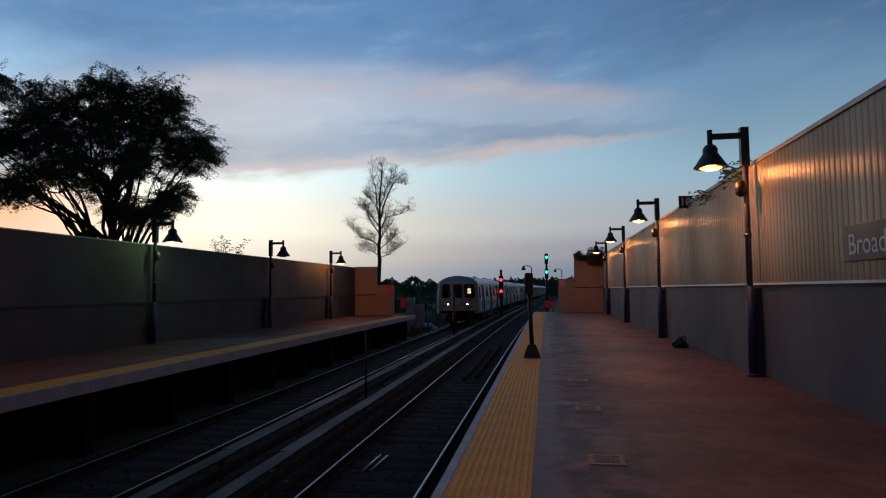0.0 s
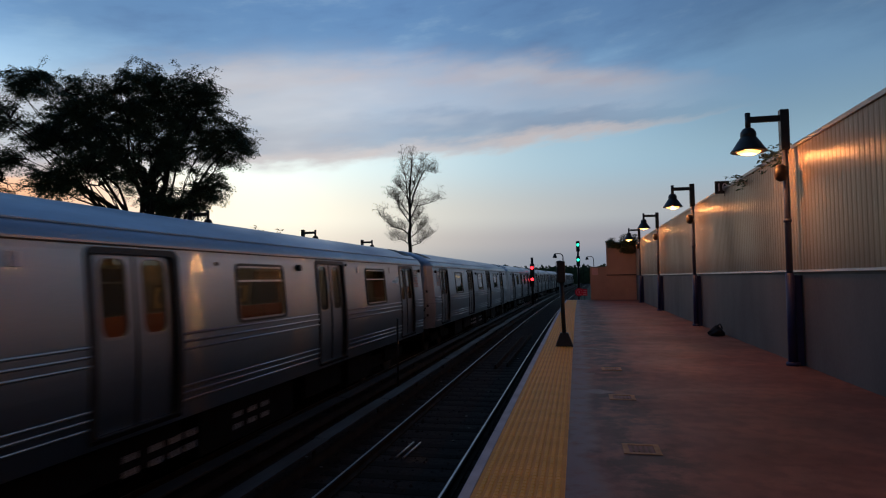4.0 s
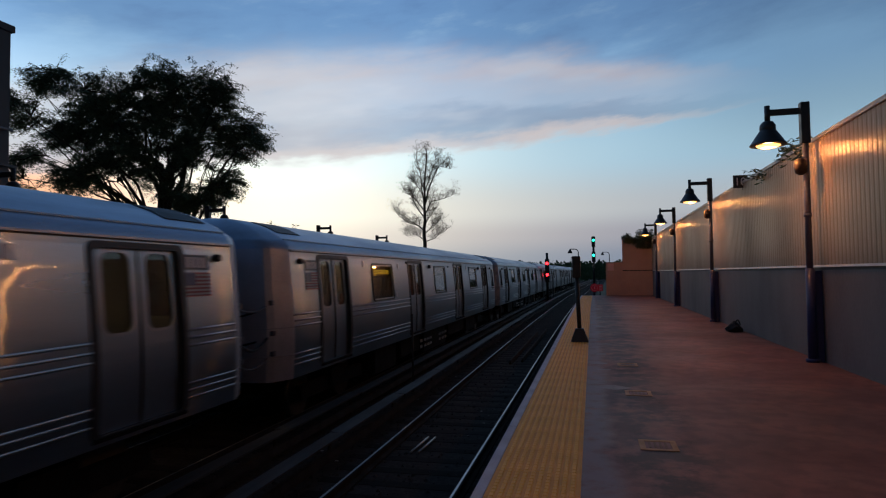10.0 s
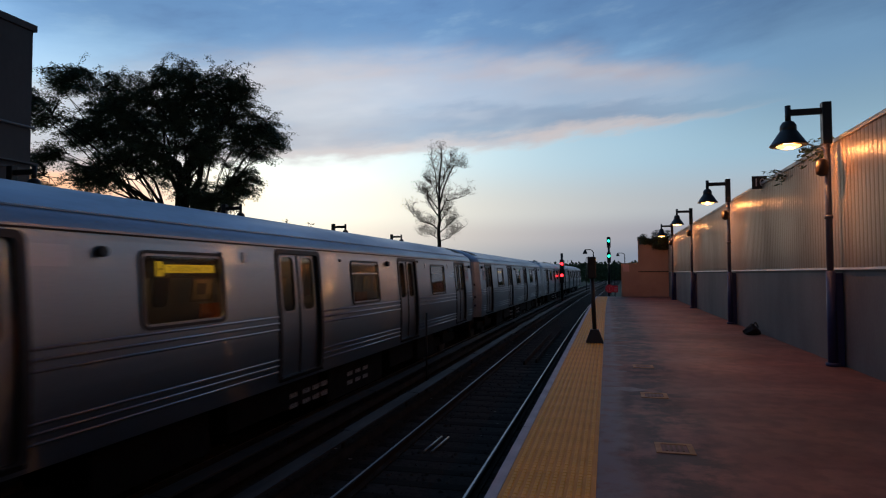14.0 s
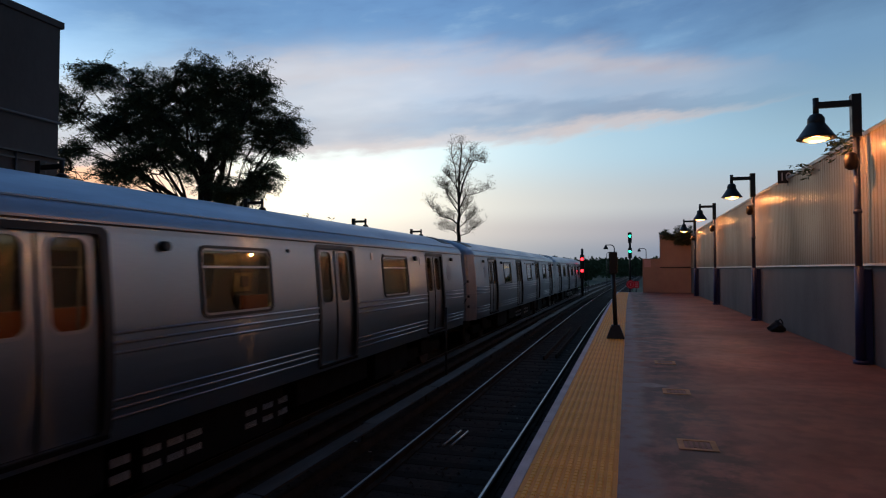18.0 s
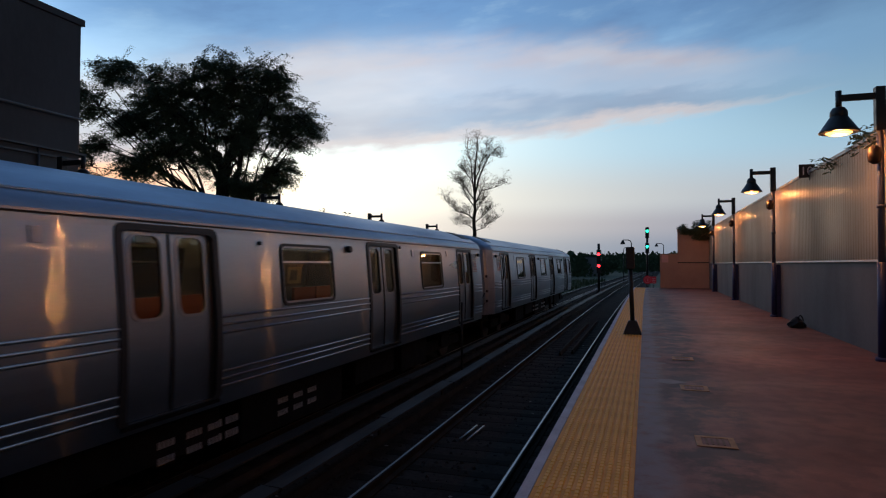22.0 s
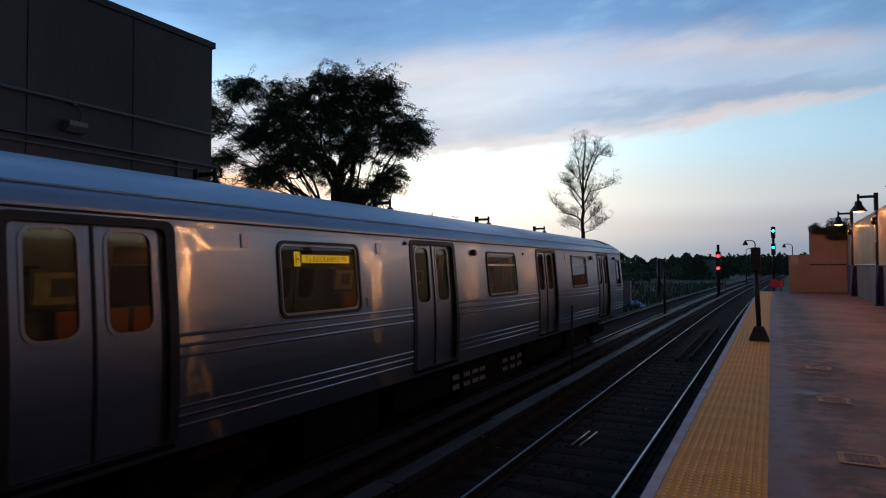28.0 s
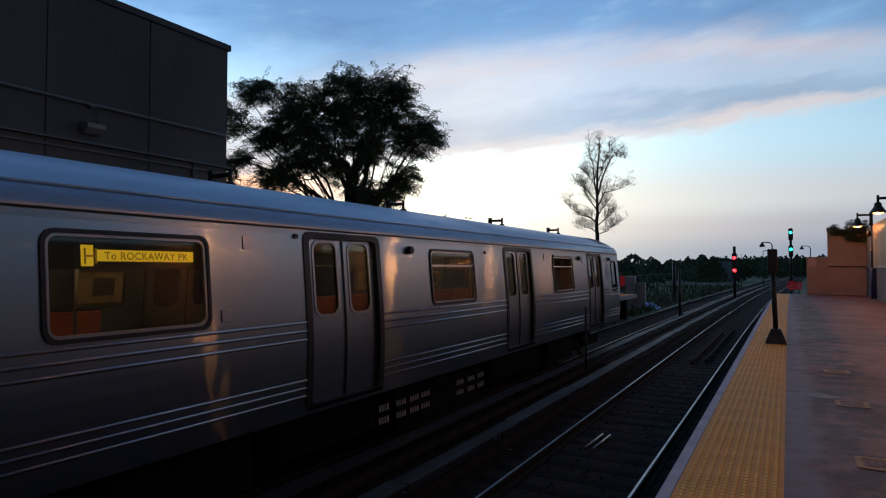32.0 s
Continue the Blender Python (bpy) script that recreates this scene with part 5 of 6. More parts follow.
    for a, b, z in ((-6.3, -4.4, -0.75), (-4.0, -1.3, -0.62), (-0.9, 1.9, -0.80), (2.4, 4.2, -0.66), (4.6, 6.2, -0.78)):
        bm = bm_new()
        box(bm, -1.32, 1.32, a, b, z, -0.16, 0.03)
        part("equipment_box", bm, M["under"], car, "black underfloor equipment box")
    bm = bm_new()
    for k in range(4):
        box(bm, -0.003, 0.003, 0.066 * k, 0.066 * k + 0.042, 0, 0.088)
    bar = bpy.data.meshes.new("stencil_bar")
    bm.to_mesh(bar)
    bm.free()
    bar.materials.append(M["stencil"])
    for s in (1, -1):
        for u in (-1.0, -0.6, -0.19, 0.96, 1.28, 1.64, 2.08):
            for r in (0, 1):
                share("stencil_bar", bar, car, pose(s * 1.324, -s * u - (0.24 if s > 0 else 0), -0.46 - r * 0.17))
    for s in (1, -1):
        bm = bm_new()
        box(bm, *sorted((s * 1.19, s * 1.21)), s * 5.15 - 0.055, s * 5.15 + 0.055, -0.53, -0.41, 0.004)
        part("marker_plate", bm, M["stencil"], car, "small pale square plate")
        bm = bm_new()
        box(bm, *sorted((s * 1.0, s * 1.19)), s * 5.15 - 0.03, s * 5.15 + 0.03, -0.50, -0.44)
        part("plate_bracket", bm, M["under"], car)
    bm = bm_new()
    box(bm, -1.45, 1.45, Y0 + 0.05, Y1 - 0.05, -0.16, -0.08)
    part("underframe", bm, M["under"], car)
    # the sides lean in above the belt and tuck in below it
    def lean(z):
        u = min(max(z - 0.2, 0), 0.9)
        inset = -0.05 * u + 0.0795 * u * u + 0.093 * min(max(z - 1.1, 0), 0.83) + 0.05 * min(max(0.2 - z, 0), 0.35)
        return 1.004 - inset / 1.525

    cuts = (0.2, 0.35, 0.5, 0.65, 0.8, 0.95, 1.1)
    for ob in car.children_recursive:
        if ob.matrix_basis == Matrix.Identity(4):
            zs = [v.co.z for v in ob.data.vertices]
            if max(zs) - min(zs) > 0.3:
                bm = bm_new()
                bm.from_mesh(ob.data)
                for z in (c for c in cuts if min(zs) < c < max(zs)):
                    bmesh.ops.bisect_plane(bm, geom=[*bm.verts, *bm.edges, *bm.faces], plane_co=(0, 0, z), plane_no=(0, 0, 1))
                bm.to_mesh(ob.data)
                bm.free()
            for v in ob.data.vertices:
                v.co.x *= lean(v.co.z)
        else:
            p = ob.matrix_basis.translation.copy()
            p.x *= lean(p.z)
            if abs(p.x) > 1.2:
                ob.matrix_basis = Matrix.Translation(p) @ pose(0, 0, 0, 0, -5.2 if p.x > 0 else 5.2, 0) @ ob.matrix_basis.to_3x3().to_4x4()
    return car


def train():
    a = build_car("stainless steel subway car with a cab end and lit headlights", True, True)
    a5 = build_car("stainless steel subway car with an unlit cab end", True, False)
    b = build_car("stainless steel subway car with plain rounded ends and fluted sides", False, False)
    cars = [a, b, copy_thing(b, pose(0, 40, 0)), copy_thing(a5, pose(0, 60, 0)), a5, copy_thing(b, pose(0, 100, 0)), copy_thing(b, pose(0, 120, 0)), copy_thing(a5, pose(0, 140, 0))]
    tagged(cars[7], "trailing stainless steel subway car with flag decal and yellow sign")
    return cars


# ---------------------------------------------------------------- trees
def leaves(rnd, verts, faces, centre, spread, count, size, droop):
    cx, cy, cz = centre
    for _ in range(count):
        a, r = rnd.uniform(0, 6.283), spread * rnd.random() ** 0.6
        t = rnd.uniform(-1, 1)
        px, py = cx + r * math.cos(a), cy + r * math.sin(a)
        pz = cz + t * spread * 0.45 - droop * r * r / max(spread, 0.01)
        l, w = size * rnd.uniform(0.7, 1.4), size * rnd.uniform(0.3, 0.5)
        h = rnd.uniform(0, 6.283)
        u = Vector((math.cos(h), math.sin(h), rnd.uniform(-0.9, 0.3))).normalized() * l
        v = u.cross(Vector((rnd.uniform(-1, 1), rnd.uniform(-1, 1), 1.0))).normalized() * w
        b = len(verts)
        p = Vector((px, py, pz))
        verts.extend([tuple(p), tuple(p + u * 0.5 + v * 0.5), tuple(p + u), tuple(p + u * 0.5 - v * 0.5)])
        faces.append((b, b + 1, b + 2, b + 3))


def limb(rnd, segs, p, d, length, r, bend_up=0.1, n=4, wob=0.12):
    pts = [Vector(p)]
    d = Vector(d).normalized()
    for i in range(n):
        d = (d + Vector((rnd.uniform(-wob, wob), rnd.uniform(-wob, wob), rnd.uniform(-wob, wob) + bend_up / n))).normalized()
        pts.append(pts[-1] + d * length / n)
    for i in range(n):
        segs.append((pts[i], pts[i + 1], r * (1 - 0.7 * i / n), r * (1 - 0.7 * (i + 1) / n)))
    return pts, d


def wood(name, segs, mat, parent, label, seg_n=6):
    bm = bm_new()
    for a, b, r0, r1 in segs:
        tube(bm, a, b, max(r0, 0.008), max(r1, 0.006), seg=seg_n if r0 > 0.04 else 3, caps=False)
    return part(name, bm, mat, parent, label)


def big_tree():
    """Broad ragged crown: limbs run to its lobes, arching sprays of leaflets fill each lobe."""
    rnd = random.Random(11)
    tr = thing("broadleaf_tree", (-19.3, 24.85, GROUND_Z), "large dark broadleaf tree with a wide ragged crown behind the wall", "tree")
    segs, verts, faces = [], [], []
    trunk, d = limb(rnd, segs, (0.9, 0.7, 0), (-0.03, -0.03, 1), 7.6, 0.30, 0, 6, 0.05)
    side, deep = Vector((0.778, 0.629, 0)), Vector((-0.629, 0.778, 0))
    # lobes: across, height above the ground, half width, half height
    lobes = [(-3.66, 12.1, 1.15, 0.9), (-4.6, 10.2, 1.0, 1.1), (-4.4, 8.0, 1.25, 1.2), (-1.4, 10.6, 1.8, 1.5), (0.75, 11.55, 1.75, 1.4), (2.5, 11.7, 1.45, 1.4),
             (3.75, 10.0, 1.5, 1.5), (4.8, 10.25, 0.9, 0.8), (2.75, 7.4, 1.45, 1.35), (-3.1, 10.0, 1.4, 1.2), (-1.0, 8.4, 1.9, 1.2), (1.0, 9.2, 1.8, 1.6), (-2.5, 7.5, 1.4, 0.8), (1.3, 6.9, 1.5, 0.8)]
    centres = []
    for k, (a, z, w, h) in enumerate(lobes):
        for depth in ((-1.9, 1.9) if w > 1.4 else (rnd.uniform(-1.2, 1.2),)):
            centres.append((side * (a - 0.12) + deep * (depth + rnd.uniform(-0.5, 0.5)) + Vector((0, 0, z - 0.22)), w, h))
    nodes = []
    for k, (c, w, h) in enumerate(centres):
        base = trunk[2 + k % 5] if c.z > 8.5 else trunk[2 + k % 3]
        for j in range(3):
            goal = c + side * rnd.uniform(-0.7, 0.7) * w + deep * rnd.uniform(-0.7, 0.7) * w + Vector((0, 0, rnd.uniform(-0.5, 0.5) * h))
            pts, n = [base], 6
            for i in range(1, n + 1):
                f = i / n
                pts.append(base.lerp(goal, f) + Vector((rnd.uniform(-0.2, 0.2), rnd.uniform(-0.2, 0.2), 0.5 * math.sin(math.pi * f) + rnd.uniform(-0.15, 0.15))))
            r = 0.10 if j == 0 else 0.06
            for i in range(n):
                segs.append((pts[i], pts[i + 1], r * (1 - 0.75 * i / n), r * (1 - 0.75 * (i + 1) / n)))
            nodes.extend(pts[3:])
    for c, w, h in centres:
        w, h = 0.82 * w, 0.80 * h
        for _ in range(int((62 if c.dot(side) < -2 else 42) * w * w * h ** 0.5 + 8)):
            v = Vector((rnd.gauss(0, 1), rnd.gauss(0, 1), rnd.gauss(0, 1))).normalized() * rnd.random() ** 0.42
            p = c + side * v.x * w + deep * v.y * w * 1.15 + Vector((0, 0, v.z * h))
            # thin places low in the crown, where the sky shows through
            if p.z < 9.2 and math.sin(p.dot(side) * 2.1 + 0.8) * math.sin(p.z * 2.3) > 0.20:
                continue
            near = min(nodes, key=lambda q: (q - p).length_squared)
            if (near - p).length > 0.4:
                mid = near.lerp(p, 0.5) + Vector((rnd.uniform(-0.15, 0.15), rnd.uniform(-0.15, 0.15), 0.12))
                segs.append((near, mid, 0.03, 0.022))
                segs.append((mid, p, 0.022, 0.014))
            for _ in range(3):
                q = p.copy()
                t = (p - Vector((0, 0, 9.0))).normalized()
                t = Vector((t.x + rnd.uniform(-0.9, 0.9), t.y + rnd.uniform(-0.9, 0.9), rnd.uniform(-0.15, 0.8))).normalized()
                length = rnd.uniform(0.35, 1.0)
                for k in range(5):
                    nq = q + t * length / 5
                    segs.append((q, nq, 0.009, 0.007))
                    t = (t + Vector((0, 0, -0.2))).normalized()
                    q = nq
                    leaves(rnd, verts, faces, q, 0.17, 11, 0.105, 0.5)
    wood("trunk", segs, M["bark"], tr, "dark forking trunk and limbs")
    raw("crown", verts, faces, M["leaf"], tr, "dense drooping leaf sprays with gaps")


def slim_tree():
    """Upright leaders over a single stem, wide low boughs, leaves only towards the twig ends."""
    rnd = random.Random(4)
    tr = thing("slim_tree", (-15.4, 59.8, GROUND_Z), "tall slim tree with sparse leaves and bare twigs", "tree")
    segs, verts, faces = [], [], []
    side, deep = Vector((0.966, 0.261, 0)), Vector((-0.261, 0.966, 0))

    def at(a, z, d=0.0):
        return side * a * 0.84 + deep * d + Vector((0, 0, z if z < 9 else 9 + (z - 9) * 0.9))

    def bough(path, r):
        pts = [at(*path[0])]
        for p, q in zip(path, path[1:]):
            a, b = at(*p), at(*q)
            for k in range(1, 4):
                pts.append(a.lerp(b, k / 3) + Vector((rnd.uniform(-0.06, 0.06), rnd.uniform(-0.06, 0.06), rnd.uniform(-0.05, 0.05))))
        n = len(pts) - 1
        for i in range(n):
            segs.append((pts[i], pts[i + 1], r * (1 - 0.8 * i / n), r * (1 - 0.8 * (i + 1) / n)))
        return pts

    boughs = [bough([(0.0, 0.0), (-0.02, 6.0), (0.02, 8.3), (0.0, 10.3), (0.1, 13.6), (0.35, 16.0)], 0.24),
              bough([(0.0, 10.0), (-0.35, 12.9, 0.3), (-0.85, 15.6, 0.5)], 0.09), bough([(0.0, 9.8), (0.75, 12.3, -0.3), (1.75, 14.4, -0.4), (3.1, 14.0, -0.5)], 0.10),
              bough([(0.05, 11.4), (0.8, 13.6, 0.6), (1.5, 15.5, 0.8)], 0.07), bough([(0.0, 8.9), (0.9, 10.3, -0.8), (3.2, 10.9, -1.0)], 0.09),
              bough([(0.0, 8.6), (-0.9, 10.0, 0.9), (-1.9, 11.6, 1.2)], 0.08), bough([(0.0, 7.4), (-1.0, 7.9, -0.6), (-2.2, 8.2, -0.9), (-3.3, 9.1, -1.2)], 0.09),
              bough([(0.0, 6.4), (-0.9, 7.0, 1.0), (-2.2, 6.9, 1.6)], 0.06), bough([(0.0, 7.0), (1.0, 7.9, 0.9), (1.9, 8.4, 1.4)], 0.06),
              bough([(0.0, 6.2), (1.2, 6.6, -0.7), (2.2, 7.1, -1.0)], 0.05), bough([(0.0, 9.4), (-1.0, 10.5, -1.4), (-2.0, 11.2, -2.0)], 0.07),
              bough([(0.0, 8.0), (0.6, 8.9, 1.6), (1.3, 9.8, 2.4)], 0.07), bough([(0.0, 10.8), (-0.8, 12.4, 1.0), (-1.5, 13.0, 1.4)], 0.06)]
    for k, pts in enumerate(boughs):
        for i, q in enumerate(pts):
            if q.z < 6.2 or i < 2 or (k == 0 and i < 9):
                continue
            for _ in range(4):
                out = (pts[-1] - pts[0]).normalized()
                v = out * 0.5 + Vector((rnd.uniform(-0.9, 0.9), rnd.uniform(-0.9, 0.9), rnd.uniform(0.1, 1.3)))
                sub, _ = limb(rnd, segs, q, v, rnd.uniform(0.5, 1.35), 0.026, 0.15, 3, 0.25)
                for t in sub[1:]:
                    for _ in range(2):
                        w = Vector((rnd.uniform(-1, 1), rnd.uniform(-1, 1), rnd.uniform(-0.2, 1)))
                        tw, _ = limb(rnd, segs, t, w, rnd.uniform(0.25, 0.6), 0.013, 0.1, 2, 0.25)
                        if rnd.random() < 0.85:
                            leaves(rnd, verts, faces, tw[-1], 0.30, rnd.randint(6, 12), 0.11, 0.1)
    wood("trunk", segs, M["bark"], tr, "slender trunk with upright leaders and wide low boughs", 5)
    raw("crown", verts, faces, M["leafthin"], tr, "thin scatter of olive leaves")


def bush(name, at, size, count, seed, label, leaf=0.16, mat="leaf", stems=7):
    rnd = random.Random(seed)
    tr = thing(name, at, label, "shrub")
    segs, verts, faces = [], [], []
    for k in range(stems):
        a = k * 2.4
        pts, _ = limb(rnd, segs, (0, 0, 0), (math.cos(a) * 0.8, math.sin(a) * 0.8, 1.0), size * rnd.uniform(0.7, 1.1), 0.03, 0.1, 4, 0.2)
        for p in pts[1:]:
            leaves(rnd, verts, faces, p, size * 0.28, count, leaf, 0.2)
    wood("stems", segs, M["bark"], tr, "thin dark stems", 4)
    raw("foliage", verts, faces, M[mat], tr, "ragged leaves")
    return tr


def vine(name, at, span, seed, label, dens=26):
    """Creeper straggling along and over a wall top."""
    rnd = random.Random(seed)
    tr = thing(name, at, label, "creeper")
    segs, verts, faces = [], [], []
    for k in range(7):
        y = rnd.uniform(-0.5, 0.5) * span[1]
        x = rnd.uniform(-0.5, 0.5) * span[0]
        pts, _ = limb(rnd, segs, (x, y, -0.3), (rnd.uniform(-0.5, 0.5), rnd.uniform(-0.8, 0.8), 1), span[2] * rnd.uniform(0.6, 1.3), 0.015, -0.3, 4, 0.35)
        for p in pts[1:]:
            leaves(rnd, verts, faces, p, 0.22, dens // 3, 0.12, 0.2)
        wood("stem", segs, M["bark"], tr, "", 4)
        segs = []
    raw("foliage", verts, faces, M["leaf"], tr, "dark creeper leaves")


def far_woods():
    rnd = random.Random(21)
    verts, faces = [], []
    def clump(x, y, h, w, n, size):
        for _ in range(n):
            a, r = rnd.uniform(0, 6.283), rnd.random() ** 0.5
            z = rnd.random() ** 0.7
            k = (1 - 0.55 * z * z) * r * w
            p = Vector((x + k * math.cos(a), y + k * math.sin(a), GROUND_Z + z * h * (1 - 0.25 * r)))
            l = size * rnd.uniform(0.6, 1.5)
            u = Vector((rnd.uniform(-1, 1), rnd.uniform(-0.4, 0.4), rnd.uniform(-1, 1))).normalized() * l
            v = u.cross(Vector((rnd.uniform(-0.3, 0.3), 1, rnd.uniform(-0.3, 0.3)))).normalized() * l * 0.7
            b = len(verts)
            verts.extend([tuple(p - u), tuple(p + v), tuple(p + u), tuple(p - v)])
            faces.append((b, b + 1, b + 2, b + 3))
    for i in range(150):
        x = -170 + i * 1.35 + rnd.uniform(-2, 2)
        y = 165 + rnd.uniform(-18, 18) - 0.15 * (x + 40)
        if -13 < x - bend(y) < 6:
            y += 120
        h = (rnd.uniform(4.4, 6.0) + (1.2 if rnd.random() < 0.12 else 0)) * (1.35 if y > 240 else 1)
        clump(x, y, h, rnd.uniform(3, 5), 330, 0.36)
    for i in range(40):
        clump(-30 + i * 1.3, 262 + rnd.uniform(-10, 10), rnd.uniform(6.4, 8.6), rnd.uniform(3, 5), 260, 0.45)
    for i in range(26):
        x, y = rnd.uniform(-60, -15), rnd.uniform(75, 130)
        clump(x, y, rnd.uniform(1.6, 3.6), rnd.uniform(2, 4), 130, 0.4)
    for x, y, h, w in ((-17.0, 158, 6.4, 3.6), (-3.6, 205, 7.6, 4.5), (-20, 230, 7.5, 6), (-1, 240, 6.5, 6), (-58, 98, 4.6, 5), (-44, 94, 4.2, 4), (14, 190, 6.5, 6), (24, 170, 6.5, 7), (34, 150, 6.5, 7)):
        clump(x, y, h, w, 800, 0.34)
    for i in range(60):
        clump(-16 - rnd.random() * 30, 42 + i * 1.1, rnd.uniform(0.7, 1.7), 1.6, 60, 0.22)
    ob = raw("far_woods", verts, faces, M["farleaf"])
    tagged(ob, "dark uneven line of distant trees and scrub along the horizon", "woods", kind="stuff")
    verts, faces = [], []
    for i in range(5200):
        y = 38 + 75 * rnd.random() ** 1.3
        x = bend(y) - 7.6 - rnd.random() ** 1.6 * 26
        h = rnd.uniform(0.25, 0.75)
        a = rnd.uniform(0, 3.14)
        dx, dy = 0.06 * math.cos(a), 0.06 * math.sin(a)
        lx, ly = rnd.uniform(-0.25, 0.25), rnd.uniform(-0.25, 0.25)
        b = len(verts)
        verts.extend([(x - dx, y - dy, GROUND_Z), (x + dx, y + dy, GROUND_Z), (x + lx, y + ly, GROUND_Z + h)])
        faces.append((b, b + 1, b + 2))
    ob = raw("grass", verts, faces, M["grass"])
    tagged(ob, "long dull grass beside the tracks", "grass", kind="stuff")


# ---------------------------------------------------------------- building behind the far platform
def building():
    bd = thing("station_building", (0, 0, 0), "windowless dark concrete building with ledges and conduits", "building")
    x1, y1, top = -12.5, 11.72, 7.42
    bm = bm_new()
    box(bm, -26, x1, -28, y1, GROUND_Z, top)
    part("wall", bm, M["facade"], bd)
    bm = bm_new()
    box(bm, -26.1, x1 + 0.07, -28.1, y1 + 0.07, top + 0.003, top + 0.16)
    part("parapet_cap", bm, M["facade"], bd, "flat roof edge cap")
    edges = [y1 - 2.35 * k for k in range(0, 16)]
    for lo, hi in ((4.25, 5.03), (5.10, 7.40), (3.4, 4.18)):
        for a, b in zip(edges[1:], edges):
            bm = bm_new()
            box(bm, x1 + 0.002, x1 + 0.03, a + 0.012, b - 0.012, lo, hi, 0.006)
            part("facade_panel", bm, M["facade"], bd)
    bm = bm_new()
    tube(bm, (x1 + 0.10, -28, 5.06), (x1 + 0.10, y1, 5.06), 0.035, seg=8)
    part("conduit", bm, M["conduit"], bd, "thin horizontal conduit")
    bm = bm_new()
    box(bm, x1 + 0.03, x1 + 0.13, -28, y1 + 0.12, 4.19, 4.235)
    box(bm, x1 + 0.03, x1 + 0.09, -28, y1 + 0.12, 4.03, 4.07)
    part("ledge", bm, M["conduit"], bd, "dark metal ledge")
    bm = bm_new()
    tube(bm, (x1 + 0.07, 10.6, 4.19), (x1 + 0.07, 10.6, 3.2), 0.03, seg=8)
    part("downpipe", bm, M["conduit"], bd)
    fl = thing("floodlight", (x1 + 0.03, 7.95, 4.52), "small pale box floodlight on the building wall", "floodlight")
    bm = bm_new()
    vs = [(0, -0.2, -0.12), (0.12, -0.2, -0.12), (0.25, -0.2, 0.0), (0.25, -0.2, 0.1), (0, -0.2, 0.14)]
    a = [bm.verts.new(v) for v in vs]
    b = [bm.verts.new((v[0], 0.2, v[2])) for v in vs]
    bm.faces.new(a)
    bm.faces.new(b[::-1])
    for i in range(5):
        bm.faces.new((a[i], a[(i + 1) % 5], b[(i + 1) % 5], b[i]))
    part("lamp_box", bm, M["lampbox"], fl)
    bm = bm_new()
    pts = [(0.07, 0.12, 0.14), (0.08, 0.16, 0.32), (0.08, 0.05, 0.5), (0.07, 0.0, 0.54)]
    for p, q in zip(pts, pts[1:]):
        tube(bm, p, q, 0.015, seg=6)
    tube(bm, (0.0, 0.0, 0.54), (0.1, 0.0, 0.54), 0.07, seg=10)
    part("cable", bm, M["conduit"], fl, "dark cable loop and junction")


# ---------------------------------------------------------------- signals and lineside things
def signal(x, y, heads, h, lens, label):
    sg = thing("railway_signal", (x, y, GROUND_Z), label, "signal")
    bm = bm_new()
    tube(bm, (0, 0, 0), (0, 0, h - GROUND_Z), 0.12, seg=10)
    box(bm, -0.25, 0.25, -0.25, 0.25, 0, 0.35, 0.02)
    part("mast", bm, M["black"], sg)
    for z in heads:
        bm = bm_new()
        box(bm, -0.2, 0.2, -0.20, 0.08, z - GROUND_Z - 0.72, z - GROUND_Z + 0.40, 0.03)
        hd = part("signal_head", bm, M["black"], sg, "black signal head")
        bm = bm_new()
        tube(bm, (0, -0.23, z - GROUND_Z), (0, -0.21, z - GROUND_Z), 0.135, seg=18)
        part("lens", bm, M[lens], hd, "glowing signal lens")
        bm = bm_new()
        for i in range(7):
            a0, a1 = radians(20 + 20 * i), radians(40 + 20 * i)
            bm.faces.new([bm.verts.new(v) for v in ((0.2 * math.cos(a0), -0.21, z - GROUND_Z + 0.2 * math.sin(a0)), (0.2 * math.cos(a1), -0.21, z - GROUND_Z + 0.2 * math.sin(a1)),
                                                      (0.2 * math.cos(a1), -0.40, z - GROUND_Z + 0.2 * math.sin(a1)), (0.2 * math.cos(a0), -0.40, z - GROUND_Z + 0.2 * math.sin(a0)))])
        part("hood", bm, M["black"], hd)
    bm = bm_new()
    for i in range(9):
        z = 0.5 + i * 0.4
        tube(bm, (0.25, 0.1, z), (0.55, 0.1, z), 0.015, seg=4)
    tube(bm, (0.25, 0.1, 0), (0.25, 0.1, 4.2), 0.02, seg=4)
    tube(bm, (0.55, 0.1, 0), (0.55, 0.1, 4.2), 0.02, seg=4)
    part("ladder", bm, M["black"], sg)
    return sg


def far_lamp(x, y, h, reach, label):
    lp = thing("lineside_lamp", (x, y, GROUND_Z), label, "lamp", "lineside lamps")
    bm = bm_new()
    tube(bm, (0, 0, 0), (0, 0, h - 0.25), 0.06, 0.045, seg=8)
    part("pole", bm, M["black"], lp)
    bm = bm_new()
    pts = [(0, 0, h - 0.25), (reach * 0.12, 0, h - 0.08), (reach * 0.35, 0, h), (reach, 0, h)]
    for p, q in zip(pts, pts[1:]):
        tube(bm, p, q, 0.04, seg=6)
    part("arm", bm, M["black"], lp)
    bm = bm_new()
    lathe(bm, (reach, 0, h - 0.36), [(0.2, 0.0), (0.19, 0.1), (0.09, 0.28), (0.05, 0.36)], 12)
    part("shade", bm, M["black"], lp)


